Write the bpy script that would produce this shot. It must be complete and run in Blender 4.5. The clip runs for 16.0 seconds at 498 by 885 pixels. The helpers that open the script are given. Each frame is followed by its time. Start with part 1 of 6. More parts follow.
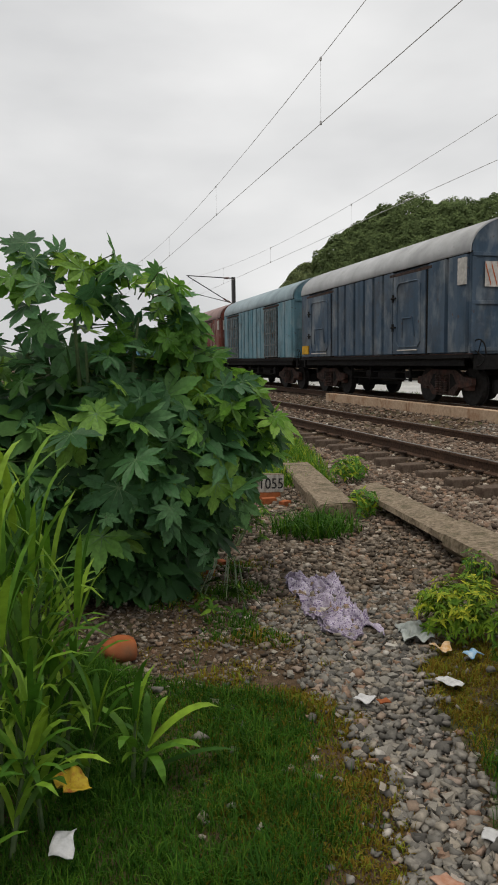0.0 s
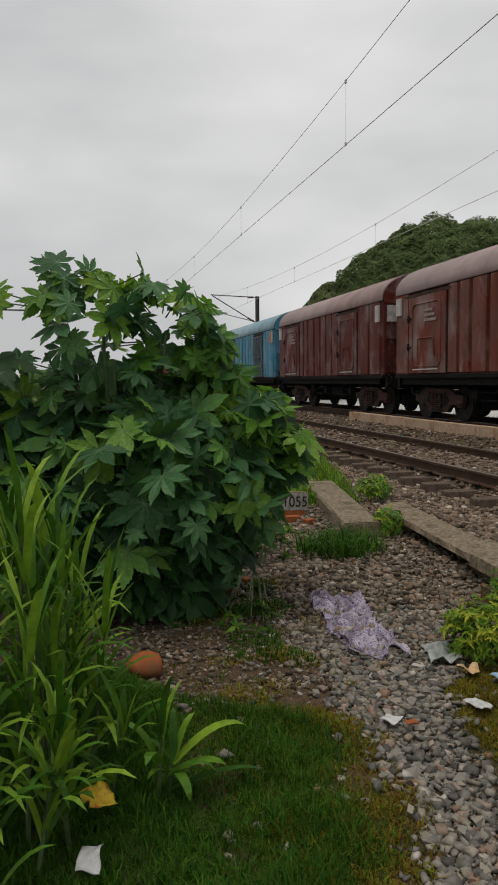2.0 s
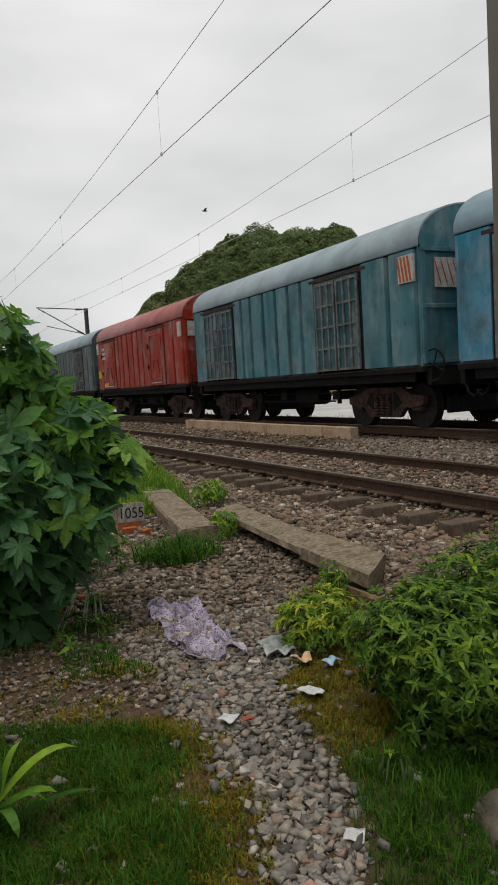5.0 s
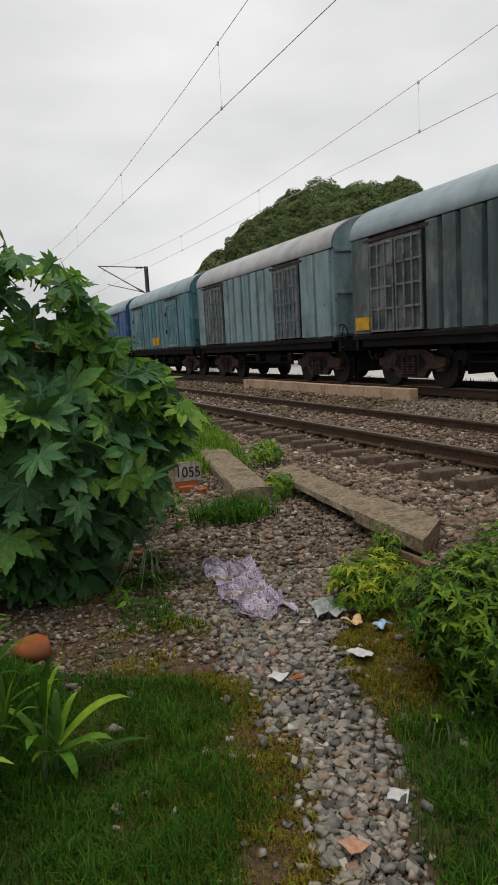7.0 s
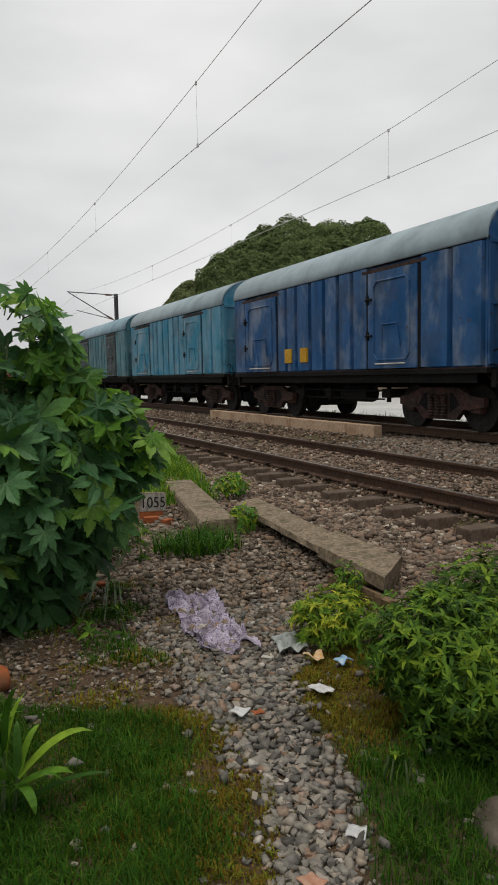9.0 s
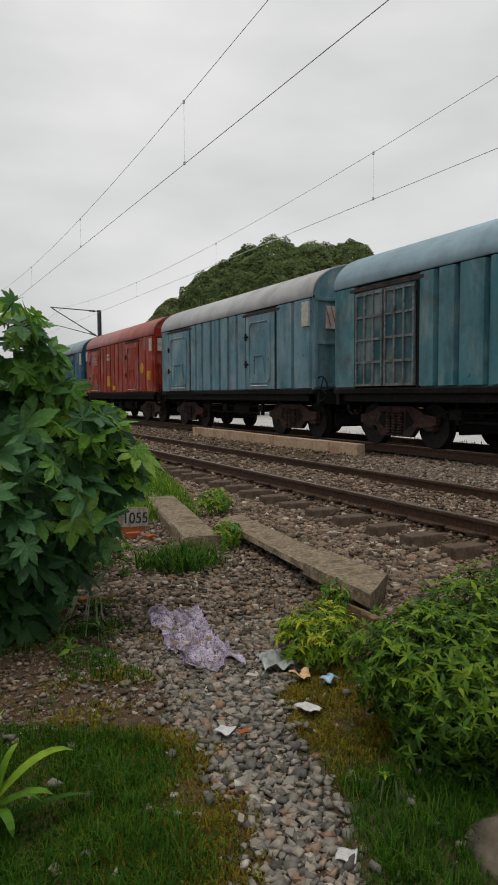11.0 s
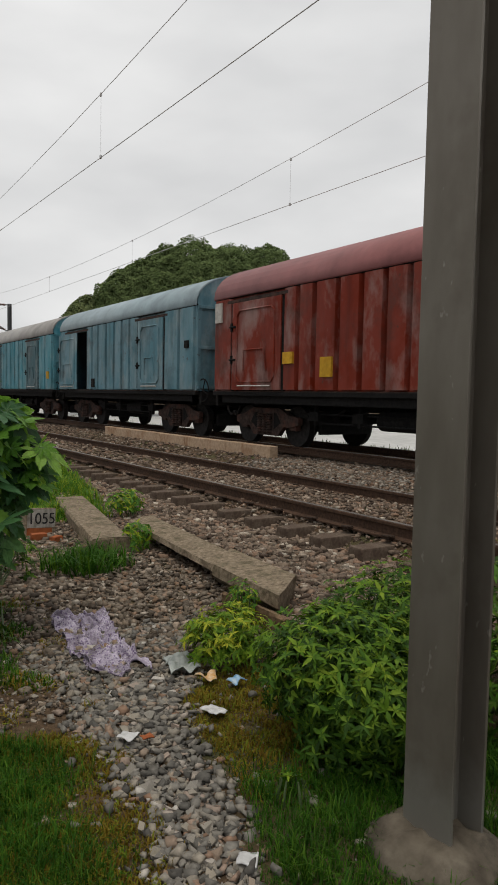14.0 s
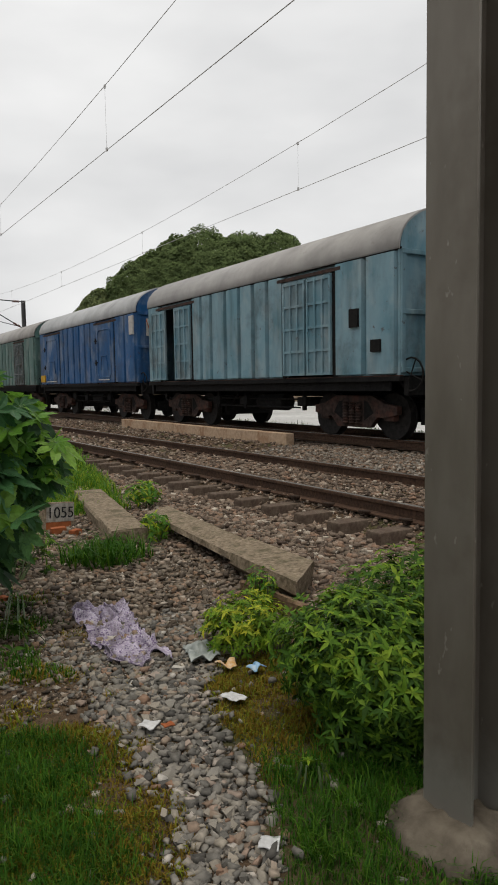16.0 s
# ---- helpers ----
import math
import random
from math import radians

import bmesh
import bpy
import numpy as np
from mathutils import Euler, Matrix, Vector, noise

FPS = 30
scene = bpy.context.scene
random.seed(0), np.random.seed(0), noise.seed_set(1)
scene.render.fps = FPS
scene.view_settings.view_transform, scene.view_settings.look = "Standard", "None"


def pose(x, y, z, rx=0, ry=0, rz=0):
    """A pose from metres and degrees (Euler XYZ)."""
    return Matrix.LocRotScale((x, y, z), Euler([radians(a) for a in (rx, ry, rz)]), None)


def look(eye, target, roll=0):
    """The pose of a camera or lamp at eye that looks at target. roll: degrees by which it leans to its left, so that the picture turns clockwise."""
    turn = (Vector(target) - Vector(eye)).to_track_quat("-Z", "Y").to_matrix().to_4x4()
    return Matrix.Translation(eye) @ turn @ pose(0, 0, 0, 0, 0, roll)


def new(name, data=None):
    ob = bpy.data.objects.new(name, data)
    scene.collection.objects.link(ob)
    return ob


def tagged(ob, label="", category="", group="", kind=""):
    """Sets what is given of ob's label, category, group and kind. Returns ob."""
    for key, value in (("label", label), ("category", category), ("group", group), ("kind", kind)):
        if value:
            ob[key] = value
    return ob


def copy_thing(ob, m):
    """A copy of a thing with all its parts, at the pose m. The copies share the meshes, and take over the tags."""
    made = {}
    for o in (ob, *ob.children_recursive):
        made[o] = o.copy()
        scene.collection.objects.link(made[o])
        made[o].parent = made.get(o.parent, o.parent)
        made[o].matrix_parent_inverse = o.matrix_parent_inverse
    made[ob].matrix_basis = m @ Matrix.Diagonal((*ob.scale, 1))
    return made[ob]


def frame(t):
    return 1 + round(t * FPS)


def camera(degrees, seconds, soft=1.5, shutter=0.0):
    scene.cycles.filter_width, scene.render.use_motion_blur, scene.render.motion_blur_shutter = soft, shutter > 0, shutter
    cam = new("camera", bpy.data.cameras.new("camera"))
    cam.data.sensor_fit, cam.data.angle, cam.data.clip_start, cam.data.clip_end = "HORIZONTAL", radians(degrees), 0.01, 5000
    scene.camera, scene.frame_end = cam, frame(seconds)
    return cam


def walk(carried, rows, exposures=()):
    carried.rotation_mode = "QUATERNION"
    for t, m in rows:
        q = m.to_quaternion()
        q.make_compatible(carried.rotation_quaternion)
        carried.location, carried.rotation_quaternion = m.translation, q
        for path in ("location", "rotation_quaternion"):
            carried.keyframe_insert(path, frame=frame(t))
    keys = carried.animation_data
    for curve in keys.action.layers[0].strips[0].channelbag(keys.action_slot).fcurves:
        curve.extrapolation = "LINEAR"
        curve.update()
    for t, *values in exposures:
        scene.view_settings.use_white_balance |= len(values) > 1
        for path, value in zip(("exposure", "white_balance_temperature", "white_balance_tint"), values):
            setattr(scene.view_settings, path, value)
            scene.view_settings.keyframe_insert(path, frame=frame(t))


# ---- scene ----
cam = camera(38.5, 16.0, soft=1.75)
PATH = [
    (0, (-0.363, 0.662, 1.724), (0.175, 2.575, 1.497), -0.8),
    (0.5, (-0.381, 0.657, 1.723), (0.154, 2.575, 1.539), -0.6),
    (1, (-0.389, 0.664, 1.722), (0.08, 2.601, 1.551), -0.6),
    (1.5, (-0.388, 0.654, 1.716), (0.096, 2.587, 1.546), -0.5),
    (2, (-0.39, 0.651, 1.719), (0.089, 2.585, 1.544), -0.6),
    (2.5, (-0.379, 0.658, 1.715), (0.096, 2.593, 1.539), -0.5),
    (3, (-0.381, 0.665, 1.707), (0.099, 2.599, 1.529), -0.3),
    (3.5, (-0.368, 0.661, 1.706), (0.244, 2.556, 1.52), 0.8),
    (4, (-0.345, 0.619, 1.708), (0.377, 2.474, 1.518), -0.7),
    (4.2, (-0.302, 0.656, 1.68), (0.485, 2.486, 1.501), -0.2),
    (6.3, (-0.25, 0.577, 1.698), (0.748, 2.303, 1.542), -6.9),
    (6.5, (-0.22, 0.573, 1.691), (0.704, 2.338, 1.518), -7.5),
    (7, (-0.258, 0.616, 1.711), (0.478, 2.457, 1.444), -3.2),
    (7.5, (-0.281, 0.609, 1.721), (0.483, 2.434, 1.426), -0.9),
    (8, (-0.288, 0.65, 1.719), (0.502, 2.471, 1.472), -0.1),
    (8.5, (-0.305, 0.605, 1.721), (0.501, 2.419, 1.481), -0.5),
    (8.7, (-0.307, 0.558, 1.751), (0.521, 2.366, 1.541), -1.2),
    (10.8, (-0.326, 0.623, 1.718), (0.537, 2.423, 1.586), 0.6),
    (11, (-0.322, 0.624, 1.713), (0.562, 2.413, 1.578), -0.3),
    (11.5, (-0.277, 0.623, 1.702), (0.748, 2.333, 1.537), -2.3),
    (12, (-0.233, 0.646, 1.686), (0.844, 2.323, 1.516), -2.5),
    (12.5, (-0.243, 0.63, 1.697), (0.895, 2.269, 1.56), -0.3),
    (13, (-0.242, 0.653, 1.693), (0.864, 2.314, 1.553), -1.5),
    (13.5, (-0.267, 0.659, 1.716), (0.827, 2.329, 1.604), 1.4),
    (14, (-0.278, 0.647, 1.702), (0.813, 2.318, 1.573), 1.1),
    (14.5, (-0.265, 0.658, 1.7), (0.803, 2.341, 1.541), -0.6),
    (15, (-0.243, 0.682, 1.685), (0.791, 2.386, 1.528), -1.5),
    (15.5, (-0.242, 0.667, 1.696), (0.831, 2.344, 1.504), -0.8),
    (16, (-0.249, 0.63, 1.7), (0.799, 2.325, 1.538), -0.9),
]
walk(cam, [(t, look(eye, target, roll)) for t, eye, target, roll in PATH], [(0, -0.02), (0.5, -0.25), (3.5, -0.25), (4.0, -0.17), (6.5, -0.05), (7.0, 0), (7.5, 0.13), (8.0, 0.09), (8.5, 0.0), (11.0, -0.15), (11.5, -0.12), (12.0, 0.03), (13.5, 0.04), (14.0, -0.1), (15.0, 0), (16.0, 0)])

# ---------------------------------------------------------------- light
world = bpy.data.worlds.new("overcast")
scene.world = world
world.use_nodes = True
wn, wl = world.node_tree.nodes, world.node_tree.links
wn.clear()
w_out, w_bg = wn.new("ShaderNodeOutputWorld"), wn.new("ShaderNodeBackground")
w_sky = wn.new("ShaderNodeTexSky")
w_sky.sky_type, w_sky.sun_disc = "NISHITA", False
w_sky.sun_elevation, w_sky.sun_rotation = radians(79), radians(254)
w_tc, w_map = wn.new("ShaderNodeTexCoord"), wn.new("ShaderNodeMapping")
w_map.inputs["Scale"].default_value = (1.0, 1.0, 2.6)
w_noise = wn.new("ShaderNodeTexNoise")
w_noise.inputs["Scale"].default_value, w_noise.inputs["Detail"].default_value = 2.1, 5.0
w_noise.inputs["Roughness"].default_value = 0.45
w_ramp = wn.new("ShaderNodeValToRGB")
w_ramp.color_ramp.elements[0].position, w_ramp.color_ramp.elements[0].color = 0.36, (0.625, 0.629, 0.634, 1)
w_ramp.color_ramp.elements[1].position, w_ramp.color_ramp.elements[1].color = 0.76, (0.98, 0.975, 0.965, 1)
w_dot = wn.new("ShaderNodeVectorMath")  # the cloud cover thins towards the east
w_dot.operation = "DOT_PRODUCT"
w_dot.inputs[1].default_value = (0.88, -0.2, 0.42)
w_thin = wn.new("ShaderNodeMath")
w_thin.operation = "MULTIPLY_ADD"
w_thin.inputs[1].default_value = 0.34
w_scale = wn.new("ShaderNodeVectorMath")
w_scale.operation = "SCALE"
w_scale.inputs["Scale"].default_value = 0.1
w_mix = wn.new("ShaderNodeMix")
w_mix.data_type = "RGBA"
w_mix.inputs["Factor"].default_value = 0.97
wl.new(w_tc.outputs["Generated"], w_map.inputs["Vector"])
wl.new(w_map.outputs["Vector"], w_noise.inputs["Vector"])
wl.new(w_tc.outputs["Generated"], w_dot.inputs[0])
wl.new(w_dot.outputs["Value"], w_thin.inputs[0])
wl.new(w_noise.outputs["Fac"], w_thin.inputs[2])
wl.new(w_thin.outputs["Value"], w_ramp.inputs["Fac"])
wl.new(w_sky.outputs["Color"], w_scale.inputs[0])
wl.new(w_scale.outputs["Vector"], w_mix.inputs["A"])
wl.new(w_ramp.outputs["Color"], w_mix.inputs["B"])
wl.new(w_mix.outputs["Result"], w_bg.inputs["Color"])
wl.new(w_bg.outputs["Background"], w_out.inputs["Surface"])
w_bg.inputs["Strength"].default_value = 1.0

sun_data = bpy.data.lights.new("sun", "SUN")
sun_data.energy, sun_data.angle, sun_data.color = 1.45, radians(30), (1.0, 0.92, 0.78)
sun = new("sun", sun_data)
sun.matrix_world = look((-7, 6, 40), (0, 8, 0))


# ---------------------------------------------------------------- materials
def ramp_of(nt, fac, stops):
    r = nt.nodes.new("ShaderNodeValToRGB")
    e = r.color_ramp.elements
    while len(e) < len(stops):
        e.new(0.5)
    for el, (p, c) in zip(e, stops):
        el.position, el.color = p, (*c, 1)
    nt.links.new(fac, r.inputs["Fac"])
    return r.outputs["Color"]


def noise_of(nt, scale, detail=4.0, rough=0.55, coords="Object", stretch=None):
    tc = nt.nodes.new("ShaderNodeTexCoord")
    n = nt.nodes.new("ShaderNodeTexNoise")
    n.inputs["Scale"].default_value, n.inputs["Detail"].default_value, n.inputs["Roughness"].default_value = scale, detail, rough
    if stretch:
        m = nt.nodes.new("ShaderNodeMapping")
        m.inputs["Scale"].default_value = stretch
        nt.links.new(tc.outputs[coords], m.inputs["Vector"])
        nt.links.new(m.outputs["Vector"], n.inputs["Vector"])
    else:
        nt.links.new(tc.outputs[coords], n.inputs["Vector"])
    return n.outputs["Fac"]


def mixed(nt, a, b, fac, mode="MIX"):
    m = nt.nodes.new("ShaderNodeMix")
    m.data_type, m.blend_type = "RGBA", mode
    for sock, v in (("Factor", fac), ("A", a), ("B", b)):
        if isinstance(v, (int, float)):
            m.inputs[sock].default_value = v
        elif isinstance(v, tuple):
            m.inputs[sock].default_value = (*v, 1)
        else:
            nt.links.new(v, m.inputs[sock])
    return m.outputs["Result"]


def bumped(nt, bsdf, height, strength, distance):
    b = nt.nodes.new("ShaderNodeBump")
    b.inputs["Strength"].default_value, b.inputs["Distance"].default_value = strength, distance
    nt.links.new(height, b.inputs["Height"])
    nt.links.new(b.outputs["Normal"], bsdf.inputs["Normal"])


def blank(name, rough=0.8, metal=0.0):
    m = bpy.data.materials.new(name)
    m.use_nodes = True
    bsdf = m.node_tree.nodes["Principled BSDF"]
    bsdf.inputs["Roughness"].default_value, bsdf.inputs["Metallic"].default_value = rough, metal
    bsdf.inputs["Specular IOR Level"].default_value = 0.22
    return m, m.node_tree, bsdf


def grainy(name, lo, hi, rough=0.85, metal=0.0, fine=40.0, coarse=3.0, bump=0.4, dist=0.01, stain=None, stretch=None):
    """Two scales of mottling between two colours, an optional stain colour, fine relief."""
    m, nt, bsdf = blank(name, rough, metal)
    c = ramp_of(nt, noise_of(nt, fine, stretch=stretch), [(0.32, lo), (0.68, hi)])
    if stain:
        c = mixed(nt, c, stain, ramp_of(nt, noise_of(nt, coarse, 6, 0.65), [(0.5, (0, 0, 0)), (0.66, (0.85, 0.85, 0.85))]))
    else:
        c = mixed(nt, c, ramp_of(nt, noise_of(nt, coarse, 5), [(0.3, (0.7, 0.7, 0.7)), (0.7, (1, 1, 1))]), 1.0, "MULTIPLY")
    nt.links.new(c, bsdf.inputs["Base Color"])
    bumped(nt, bsdf, noise_of(nt, fine * 1.7, 6, 0.65), bump, dist)
    return m


def island(name, stops, rough=0.8, fine=60.0, bump=0.3, thin=0.0, dist=0.004, use_object=False, spec=0.18):
    """Colour drawn piece by piece from a ramp, with fine mottling. thin: how much light passes through a leaf."""
    m, nt, bsdf = blank(name, rough)
    if use_object:
        src = nt.nodes.new("ShaderNodeObjectInfo").outputs["Random"]
    else:
        src = nt.nodes.new("ShaderNodeNewGeometry").outputs["Random Per Island"]
    c = ramp_of(nt, src, stops)
    c = mixed(nt, c, ramp_of(nt, noise_of(nt, fine), [(0.25, (0.62, 0.62, 0.62)), (0.75, (1.15, 1.15, 1.15))]), 1.0, "MULTIPLY")
    nt.links.new(c, bsdf.inputs["Base Color"])
    bsdf.inputs["Specular IOR Level"].default_value = spec
    bumped(nt, bsdf, noise_of(nt, fine * 0.7, 4), bump, dist)
    if thin:
        t = nt.nodes.new("ShaderNodeBsdfTranslucent")
        nt.links.new(c, t.inputs["Color"])
        mx = nt.nodes.new("ShaderNodeMixShader")
        mx.inputs["Fac"].default_value = thin
        nt.links.new(bsdf.outputs["BSDF"], mx.inputs[1])
        nt.links.new(t.outputs["BSDF"], mx.inputs[2])
        nt.links.new(mx.outputs["Shader"], nt.nodes["Material Output"].inputs["Surface"])
    return m


def paint_material():
    """Weathered wagon paint: the colour is the object's own, patched with a fresher coat, faded, stained downwards and rusted in places."""
    m, nt, bsdf = blank("wagon_paint", 0.6)
    info = nt.nodes.new("ShaderNodeObjectInfo")
    col = info.outputs["Color"]
    fresh = nt.nodes.new("ShaderNodeHueSaturation")
    fresh.inputs["Saturation"].default_value, fresh.inputs["Value"].default_value = 1.25, 0.86
    nt.links.new(col, fresh.inputs["Color"])
    c = mixed(nt, col, fresh.outputs["Color"], ramp_of(nt, noise_of(nt, 0.9, 4, 0.6), [(0.46, (0, 0, 0)), (0.60, (0.9, 0.9, 0.9))]))
    pale = mixed(nt, col, (0.48, 0.49, 0.47), 0.42)
    fade = ramp_of(nt, noise_of(nt, 1.7, 5, 0.6, stretch=(1, 1, 0.55)), [(0.48, (0, 0, 0)), (0.66, (0.7, 0.7, 0.7))])
    c = mixed(nt, c, pale, fade)
    streak = ramp_of(nt, noise_of(nt, 2.6, 4, 0.55, stretch=(1, 1, 0.22)), [(0.45, (1, 1, 1)), (0.72, (0.50, 0.48, 0.46))])
    c = mixed(nt, c, streak, 0.8, "MULTIPLY")
    grime = ramp_of(nt, noise_of(nt, 0.75, 6, 0.68), [(0.52, (0, 0, 0)), (0.70, (0.6, 0.6, 0.6))])
    c = mixed(nt, c, (0.045, 0.038, 0.032), grime)
    rust = ramp_of(nt, noise_of(nt, 4.5, 8, 0.72), [(0.62, (0, 0, 0)), (0.70, (0.85, 0.85, 0.85))])
    c = mixed(nt, c, (0.075, 0.040, 0.026), rust)
    nt.links.new(c, bsdf.inputs["Base Color"])
    bumped(nt, bsdf, noise_of(nt, 1.6, 3), 0.4, 0.04)
    return m


M_paint = paint_material()
def roof_material():
    m, nt, bsdf = blank("wagon_roof", 0.55)
    col = nt.nodes.new("ShaderNodeObjectInfo").outputs["Color"]
    c = mixed(nt, col, ramp_of(nt, noise_of(nt, 1.5, 6, 0.6), [(0.3, (0.72, 0.72, 0.72)), (0.7, (1.1, 1.1, 1.1))]), 1.0, "MULTIPLY")
    c = mixed(nt, c, (0.16, 0.12, 0.10), ramp_of(nt, noise_of(nt, 2.6, 8, 0.7), [(0.60, (0, 0, 0)), (0.75, (0.6, 0.6, 0.6))]))
    nt.links.new(c, bsdf.inputs["Base Color"])
    bumped(nt, bsdf, noise_of(nt, 2.0, 4), 0.3, 0.03)
    return m


M_roof = roof_material()
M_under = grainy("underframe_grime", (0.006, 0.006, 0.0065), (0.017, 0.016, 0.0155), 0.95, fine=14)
M_bogie = grainy("bogie_iron", (0.018, 0.013, 0.011), (0.072, 0.048, 0.041), 0.92, fine=9, stain=(0.10, 0.046, 0.035))
M_wheel = grainy("wheel_steel", (0.012, 0.011, 0.011), (0.03, 0.027, 0.025), 0.8, 0.1, fine=12)
# interior shade as a near-black colour, seen through open doors
M_dark = grainy("wagon_interior_shade", (0.004, 0.004, 0.005), (0.008, 0.008, 0.009), 0.95)
M_grille = grainy("grille_steel", (0.085, 0.10, 0.105), (0.21, 0.23, 0.24), 0.7, fine=12, stain=(0.07, 0.045, 0.03))
M_white = grainy("white_stencil", (0.45, 0.43, 0.40), (0.66, 0.64, 0.6), 0.8, fine=10)
M_faded = grainy("faded_stencil", (0.26, 0.20, 0.17), (0.42, 0.36, 0.32), 0.85, fine=10)
M_yellow = grainy("yellow_plate", (0.55, 0.30, 0.02), (0.72, 0.42, 0.03), 0.7, fine=10)
M_orange = grainy("orange_stripe", (0.46, 0.10, 0.035), (0.55, 0.15, 0.05), 0.8, fine=10)
M_rail_top = grainy("rail_head", (0.16, 0.15, 0.14), (0.26, 0.24, 0.22), 0.45, 0.6, fine=20)
M_rail = grainy("rail_rust", (0.045, 0.026, 0.017), (0.105, 0.060, 0.039), 0.9, fine=25)
M_sleeper = grainy("sleeper_concrete", (0.072, 0.052, 0.038), (0.14, 0.106, 0.080), 0.9, fine=30, stain=(0.06, 0.036, 0.026))
M_clip = grainy("rail_clip", (0.03, 0.02, 0.016), (0.07, 0.045, 0.03), 0.8)
M_slab = grainy("old_concrete", (0.11, 0.083, 0.055), (0.28, 0.225, 0.160), 0.92, fine=26, coarse=5, stain=(0.075, 0.066, 0.034), bump=0.7, dist=0.015)
M_kerb = grainy("kerb_concrete", (0.34, 0.235, 0.155), (0.50, 0.37, 0.26), 0.9, fine=12, coarse=1.4, stain=(0.24, 0.12, 0.06))
GREY_STONES = [(0.0, (0.070, 0.066, 0.060)), (0.25, (0.165, 0.155, 0.138)), (0.55, (0.245, 0.228, 0.20)), (0.82, (0.30, 0.265, 0.215)), (0.92, (0.25, 0.155, 0.105)), (1.0, (0.48, 0.46, 0.42))]
BROWN_STONES = [(0.0, (0.072, 0.050, 0.038)), (0.3, (0.160, 0.121, 0.093)), (0.64, (0.245, 0.188, 0.143)), (0.86, (0.255, 0.160, 0.110)), (0.94, (0.36, 0.30, 0.24)), (1.0, (0.52, 0.46, 0.38))]
M_ballast = island("ballast_stone", [(0.0, (0.12, 0.105, 0.09)), (0.4, (0.22, 0.195, 0.165)), (0.8, (0.28, 0.245, 0.205)), (1.0, (0.38, 0.35, 0.31))], 0.85, fine=50)
M_ballast_warm = island("brown_ballast_stone", BROWN_STONES, 0.88, fine=50)
M_gravel = island("mixed_gravel", [(0.0, (0.060, 0.047, 0.036)), (0.35, (0.150, 0.120, 0.092)), (0.65, (0.23, 0.19, 0.148)), (0.85, (0.25, 0.16, 0.105)), (1.0, (0.44, 0.40, 0.34))], 0.86, fine=50)
M_pebble = island("path_stone", GREY_STONES, 0.82, fine=45)
M_pebble_ob = island("loose_stone", GREY_STONES, 0.82, fine=45, use_object=True)


def pole_material():
    """Dull galvanised steel, scuffed, with pale cement smeared over its foot."""
    m, nt, bsdf = blank("galvanised_steel", 0.46, 0.4)
    c = ramp_of(nt, noise_of(nt, 5, stretch=(1, 1, 0.35)), [(0.32, (0.145, 0.129, 0.106)), (0.68, (0.20, 0.182, 0.155))])
    c = mixed(nt, c, (0.105, 0.088, 0.068), ramp_of(nt, noise_of(nt, 0.9, 6, 0.65), [(0.5, (0, 0, 0)), (0.66, (0.8, 0.8, 0.8))]))
    c = mixed(nt, c, (0.33, 0.31, 0.28), ramp_of(nt, noise_of(nt, 22, 3, 0.5, stretch=(1, 1, 0.6)), [(0.69, (0, 0, 0)), (0.73, (0.55, 0.55, 0.55))]))
    xyz = nt.nodes.new("ShaderNodeSeparateXYZ")
    nt.links.new(nt.nodes.new("ShaderNodeTexCoord").outputs["Object"], xyz.inputs["Vector"])
    edge = nt.nodes.new("ShaderNodeMath")
    edge.operation = "MULTIPLY_ADD"
    edge.inputs[1].default_value = 0.35
    nt.links.new(noise_of(nt, 9, 4, 0.6), edge.inputs[0])
    nt.links.new(xyz.outputs["Z"], edge.inputs[2])
    c = mixed(nt, c, (0.27, 0.26, 0.24), ramp_of(nt, edge.outputs["Value"], [(0.38, (0.6, 0.6, 0.6)), (0.58, (0, 0, 0))]))
    nt.links.new(c, bsdf.inputs["Base Color"])
    bumped(nt, bsdf, noise_of(nt, 8, 5), 0.08, 0.01)
    return m


M_pole = pole_material()
M_muff = grainy("footing_concrete", (0.065, 0.053, 0.040), (0.15, 0.128, 0.098), 0.92, fine=9, coarse=4.0, stain=(0.04, 0.034, 0.026), bump=0.6, dist=0.015)
M_castor = island("castor_leaf", [(0.0, (0.042, 0.120, 0.043)), (0.35, (0.072, 0.190, 0.068)), (0.7, (0.115, 0.255, 0.098)), (0.85, (0.14, 0.31, 0.055)), (1.0, (0.22, 0.38, 0.05))], 0.46, fine=14, thin=0.36, use_object=True, spec=0.28)
# yellow-green of leaves lit from behind, put into the leaf colour
M_castor_backlit = island("backlit_castor_leaf", [(0.0, (0.055, 0.150, 0.030)), (0.4, (0.11, 0.26, 0.035)), (0.75, (0.18, 0.36, 0.035)), (1.0, (0.26, 0.42, 0.04))], 0.46, fine=14, thin=0.5, use_object=True, spec=0.25)
M_vein = grainy("leaf_vein", (0.10, 0.20, 0.08), (0.16, 0.27, 0.12), 0.6)
# inner leaves, with the shade inside the plant put into their colour
M_castor_shaded = island("shaded_castor_leaf", [(0.0, (0.014, 0.044, 0.012)), (0.5, (0.030, 0.086, 0.025)), (1.0, (0.070, 0.165, 0.035))], 0.52, fine=14, thin=0.15, spec=0.15)
M_stem = grainy("green_stem", (0.06, 0.10, 0.04), (0.12, 0.16, 0.07), 0.6, fine=20)
M_reed = island("reed_blade", [(0.0, (0.032, 0.105, 0.009)), (0.5, (0.10, 0.235, 0.019)), (1.0, (0.26, 0.41, 0.035))], 0.5, fine=20, thin=0.28, use_object=True, spec=0.22)
